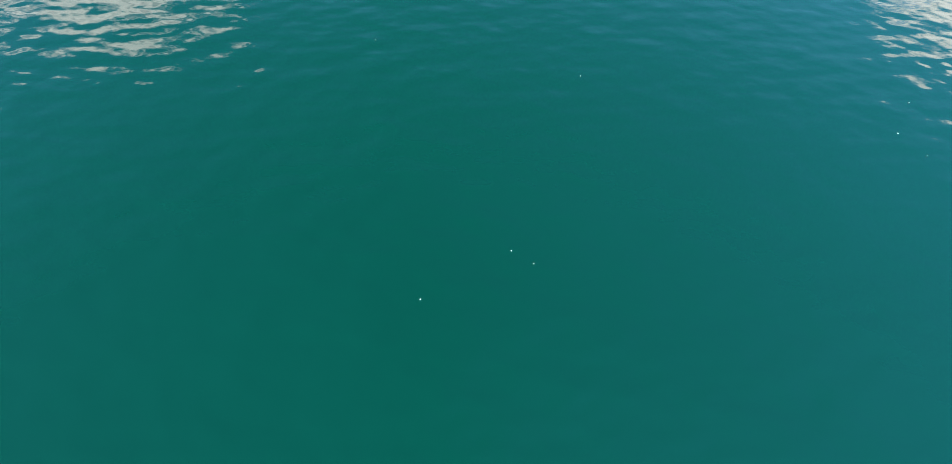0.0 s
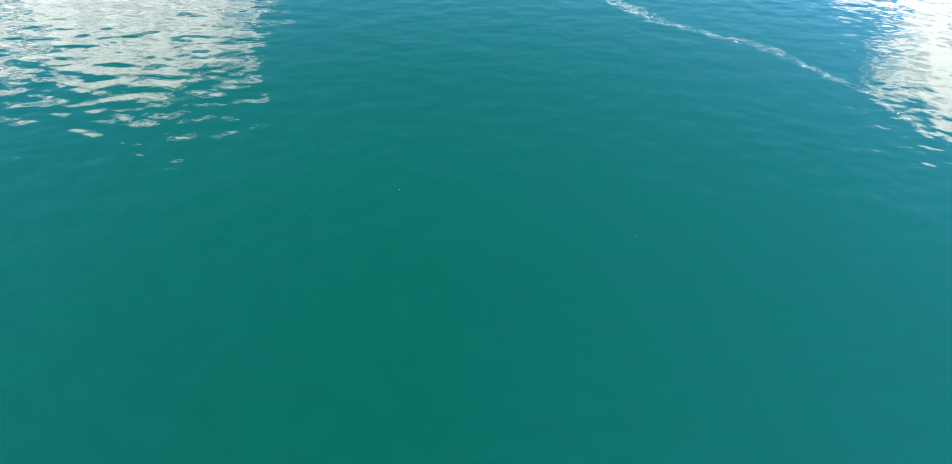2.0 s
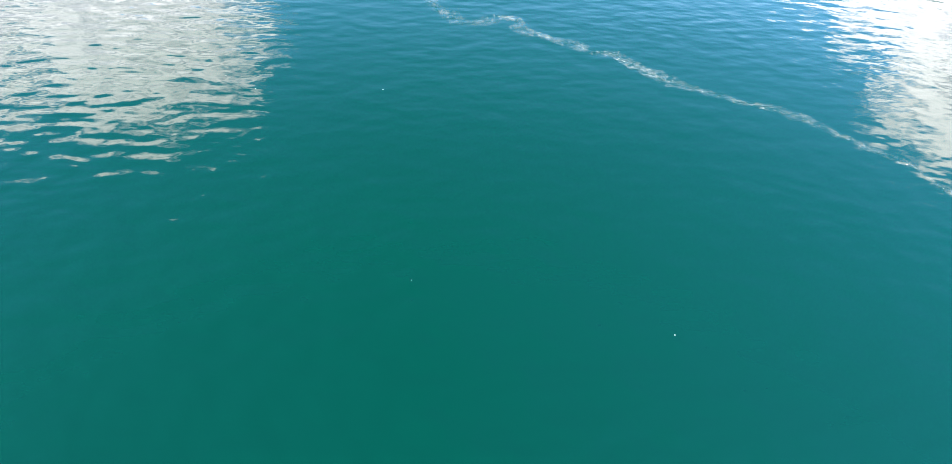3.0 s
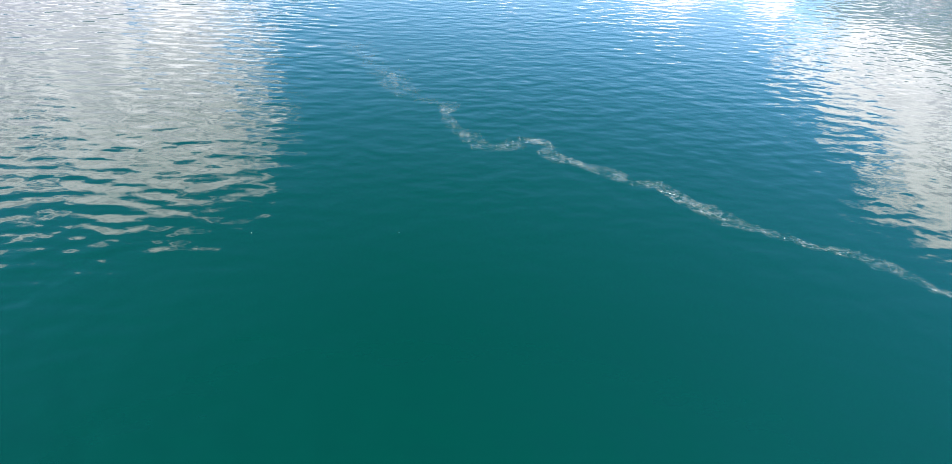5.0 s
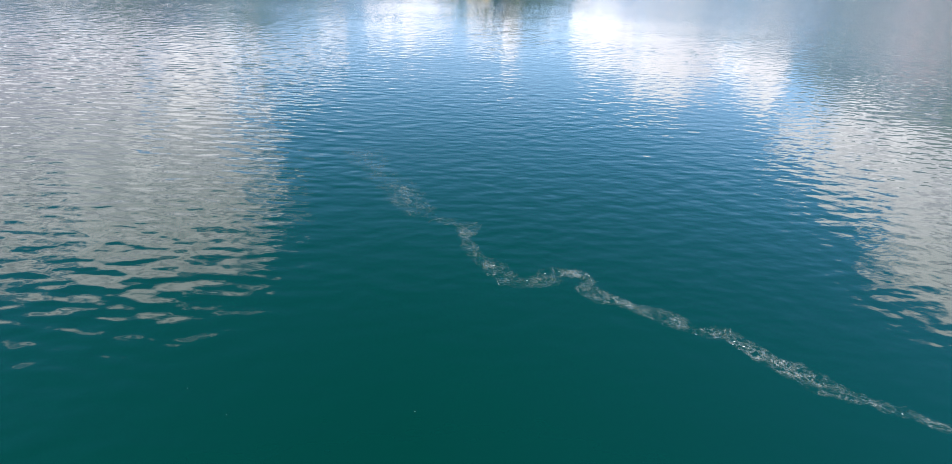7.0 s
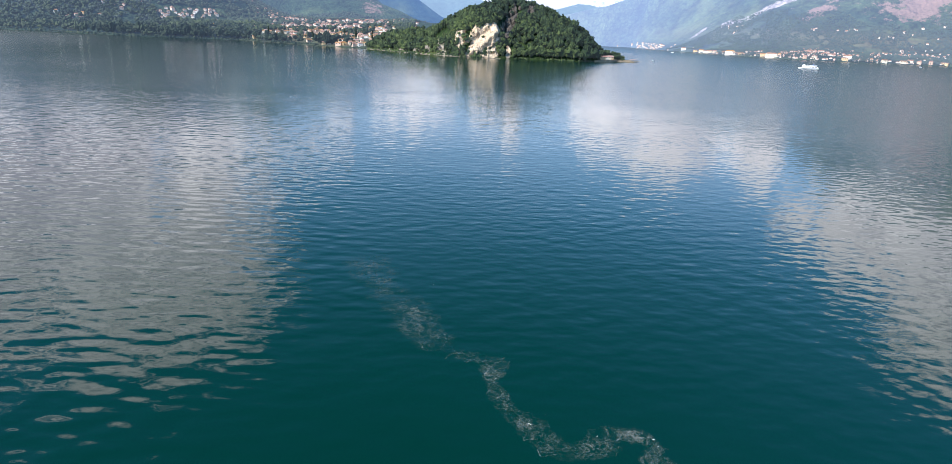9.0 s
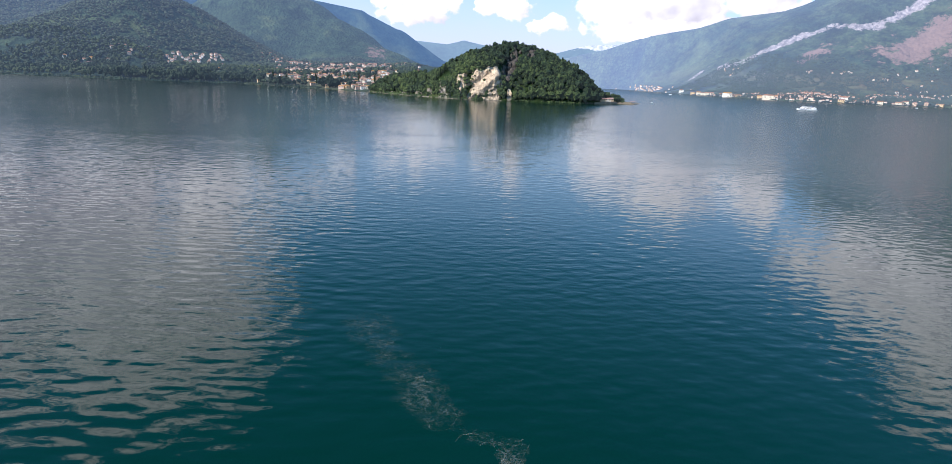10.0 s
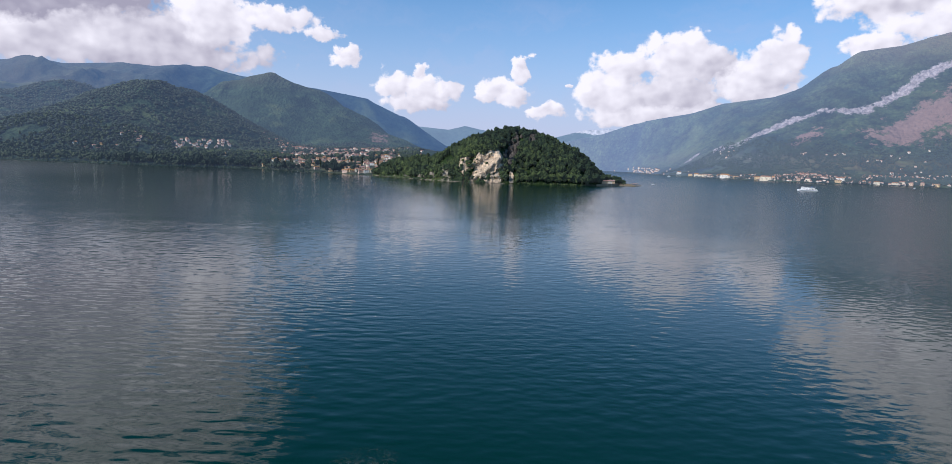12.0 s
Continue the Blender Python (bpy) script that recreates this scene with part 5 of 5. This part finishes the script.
def foam_strip(name, nodes, label, mat, seed):
    """A drift line: nodes are x, y, half width, density; it meanders between them."""
    rng = np.random.RandomState(seed)
    pts = np.array(nodes, float)
    cum = np.concatenate([[0], np.cumsum(np.hypot(*np.diff(pts[:, :2], axis=0).T))])
    s = np.arange(0, cum[-1], 0.3)
    x, y, w, k = (np.interp(s, cum, pts[:, i]) for i in range(4))
    for _ in range(3):
        x[1:-1], y[1:-1] = (x[:-2] + 2 * x[1:-1] + x[2:]) / 4, (y[:-2] + 2 * y[1:-1] + y[2:]) / 4
    tx, ty = np.gradient(x), np.gradient(y)
    n = np.hypot(tx, ty)
    nx, ny = -ty / n, tx / n
    sway = (fbm(s / 2.2, s * 0 + seed, 4) - 0.5) * 1.1
    x, y = x + nx * sway, y + ny * sway
    w = 1.5 * w * (0.5 + 1.1 * fbm(s / 2.5, s * 0 + seed + 9, 3))
    cross = np.linspace(-1, 1, 9)
    vx, vy = x[:, None] + nx[:, None] * w[:, None] * cross, y[:, None] + ny[:, None] * w[:, None] * cross
    verts = np.stack([vx, vy, np.full_like(vx, 0.02)], -1).reshape(-1, 3)
    i = (np.arange(len(s) - 1)[:, None] * 9 + np.arange(8)).ravel()
    ob = link_mesh(name, verts, np.stack([i, i + 9, i + 10, i + 1], -1), mat)
    at = ob.data.attributes.new("body", "FLOAT", "POINT")
    ends = np.clip(np.minimum(s, s[-1] - s) / 4, 0, 1)
    at.data.foreach_set("value", ((1 - cross ** 2)[None] * (k * ends * np.clip(2.4 * fbm(s / 3.5, s * 0 + seed + 20, 3) - 0.35, 0.15, 1.2))[:, None]).ravel().astype(np.float32))
    return tagged(ob, label, "foam", kind="stuff"), np.stack([x, y, w, k], -1)


FOAM = foam_material("lake_foam", 0.34, 0.62)
FILM = foam_material("thin_lake_film", 0.28, 0.34)
_, near_line = foam_strip("foam_line", [(72, -3, 0.4, 0.1), (70.9, -0.2, 0.5, 0.15), (68.8, 4.6, 0.6, 0.3), (67.9, 7.4, 0.7, 0.55), (64.1, 11, 0.6, 0.6), (62, 14.1, 0.6, 0.7), (57.8, 18.6, 0.8, 0.9), (56.1, 19.8, 0.8, 0.9), (51.5, 21.3, 0.6, 0.6),
                              (47.7, 24.2, 0.5, 0.3), (45, 25.2, 0.9, 1.1), (42.7, 27, 1.2, 1.2), (40.8, 29.2, 1.1, 1.1), (38.7, 31.5, 1.0, 1.1), (36.6, 33.9, 1.1, 1.1), (35.2, 37.0, 1.0, 1.2), (33.3, 35.9, 0.7, 0.7), (30.6, 37.8, 0.9, 0.8), (28.4, 39.7, 1.0, 0.9),
                              (25.4, 41.6, 0.9, 0.8), (21.9, 43.5, 0.9, 0.9), (19.9, 45.7, 0.8, 1.0), (21.2, 47.9, 0.7, 0.8), (19.6, 49.5, 0.8, 1.0), (16.6, 50.3, 0.9, 1.1), (14.6, 47.2, 1.2, 0.35), (11.6, 46.1, 1.0, 0.5), (9.8, 47.2, 1.0, 0.8),
                              (8, 50, 1.0, 0.9), (6.1, 51.8, 0.8, 0.9), (4.9, 54.8, 0.7, 0.9), (3.3, 59.5, 0.8, 0.9), (4.4, 63.7, 1.0, 1.0), (1.6, 65.0, 0.9, 0.8), (-2.4, 66.2, 0.8, 0.6)],
                              "broken whitish line of drifting foam on the lake", FOAM, 3)
_, far_line = foam_strip("foam_film", [(-2.4, 66.4, 1.0, 0.4), (-3.7, 68, 1.6, 0.5), (-6.8, 73.6, 2.4, 0.8), (-10.1, 81.5, 2.6, 0.9), (-12.4, 84.0, 2.2, 0.8), (-14.6, 88.5, 2.2, 0.6), (-16.8, 94.2, 2.8, 0.8), (-19.5, 102, 3.0, 0.4)], "thin fading film of foam on the lake", FILM, 8)
foam_strip("foam_wake", [(221, 438, 1.2, 0.5), (232.5, 411.8, 1.5, 0.8), (236.2, 372, 1.3, 0.5)], "faint pale streak on calm water", FILM, 12)


def foam_threads(name, line, count, mat, seed, reach):
    """Thin curling threads of foam along a drift line."""
    verts, faces, n = [], [], 0
    for k in range(count):
        f = np.arange(0, len(line) - 1, 0.34)
        x, y, w = (np.interp(f, np.arange(len(line)), line[:, i]) for i in range(3))
        q = f * 0.3
        wide = reach * w
        x = x + wide * 2.4 * (fbm(q / 2.6 + 31 * k, q * 0 + seed, 4) - 0.5)
        y = y + wide * 2.4 * (fbm(q / 2.3 + 57 * k, q * 0 + seed + 4, 4) - 0.5)
        tx, ty = np.gradient(x), np.gradient(y)
        m = np.hypot(tx, ty) + 1e-6
        half = 0.02 + 0.13 * np.clip(fbm(q / 1.4 + 11 * k, q * 0 + seed, 3) - 0.35, 0, 1)
        on = fbm(q / 3.0 + 7 * k, q * 0 + seed + 2, 3) > 0.50
        a = np.stack([x - ty / m * half, y + tx / m * half, np.full_like(x, 0.03 + 0.004 * k)], -1)
        b = np.stack([x + ty / m * half, y - tx / m * half, np.full_like(x, 0.03 + 0.004 * k)], -1)
        verts.append(np.stack([a, b], 1).reshape(-1, 3))
        i = np.where(on[:-1] & on[1:])[0] * 2 + n
        faces.append(np.stack([i, i + 1, i + 3, i + 2], -1))
        n += 2 * len(x)
    ob = link_mesh(name, np.concatenate(verts), np.concatenate(faces), mat)
    at = ob.data.attributes.new("body", "FLOAT", "POINT")
    at.data.foreach_set("value", np.ones(n, np.float32))
    tagged(ob, "thin curling threads of pale foam", "foam", kind="stuff")


THREAD = foam_material("foam_threads", 0.5, 0.3)
foam_threads("foam_threads", near_line, 7, THREAD, 5, 1.5)
foam_threads("film_threads", far_line, 2, FILM, 15, 1.0)
FLOTSAM = plain_material("pale_flotsam", (0.62, 0.60, 0.54), 0.7, 0.3, 0.1)


def foam_lumps():
    rng = np.random.RandomState(31)
    pieces = []
    for x, y, w, k in near_line:
        clump = fbm(x / 2.2, y / 2.2, 2)
        for _ in range(rng.poisson(max(0, clump - 0.57) * 4 * k)):
            r = rng.uniform(0.015, 0.045)
            pieces.append(lump(rng, 1, (x + rng.normal() * w * 0.35, y + rng.normal() * w * 0.35, 0.03), (r * rng.uniform(1, 4.0), r, 0.03), 0.3))
    v, f = join(pieces)
    tagged(link_mesh("foam_clots", v, f, FLOTSAM), "small pale clots of foam and debris", "foam", kind="stuff")


foam_lumps()


def flotsam(seed):
    rng = np.random.RandomState(seed)
    v, f = lump(rng, 2, (0, 0, 0.03), (0.05, 0.03, 0.025), 0.25)
    v[:, 2] += 0.02 * (v[:, 0] / 0.05) ** 2
    return tagged(link_mesh("flotsam", v, f, FLOTSAM), "small pale scrap floating on the water", "flotsam", "floating scraps")


scraps = [(12.1, -52.5), (21.9, -48.8), (29.7, -22.0), (-1.0, 21.5), (63.8, -30.9), (67.7, -25.6), (65.4, -34.3), (-18.7, 20.4), (20.0, -47.4), (-5.3, 88.3), (9.6, 52.6), (5.5, -15.9), (-23.8, 23.8)]
first = flotsam(1)
for k, (x, y) in enumerate(scraps):
    m = pose(x, y, 0, 0, 0, 77 * k)
    if k == 0:
        first.matrix_basis = m
    else:
        copy_thing(first, m)
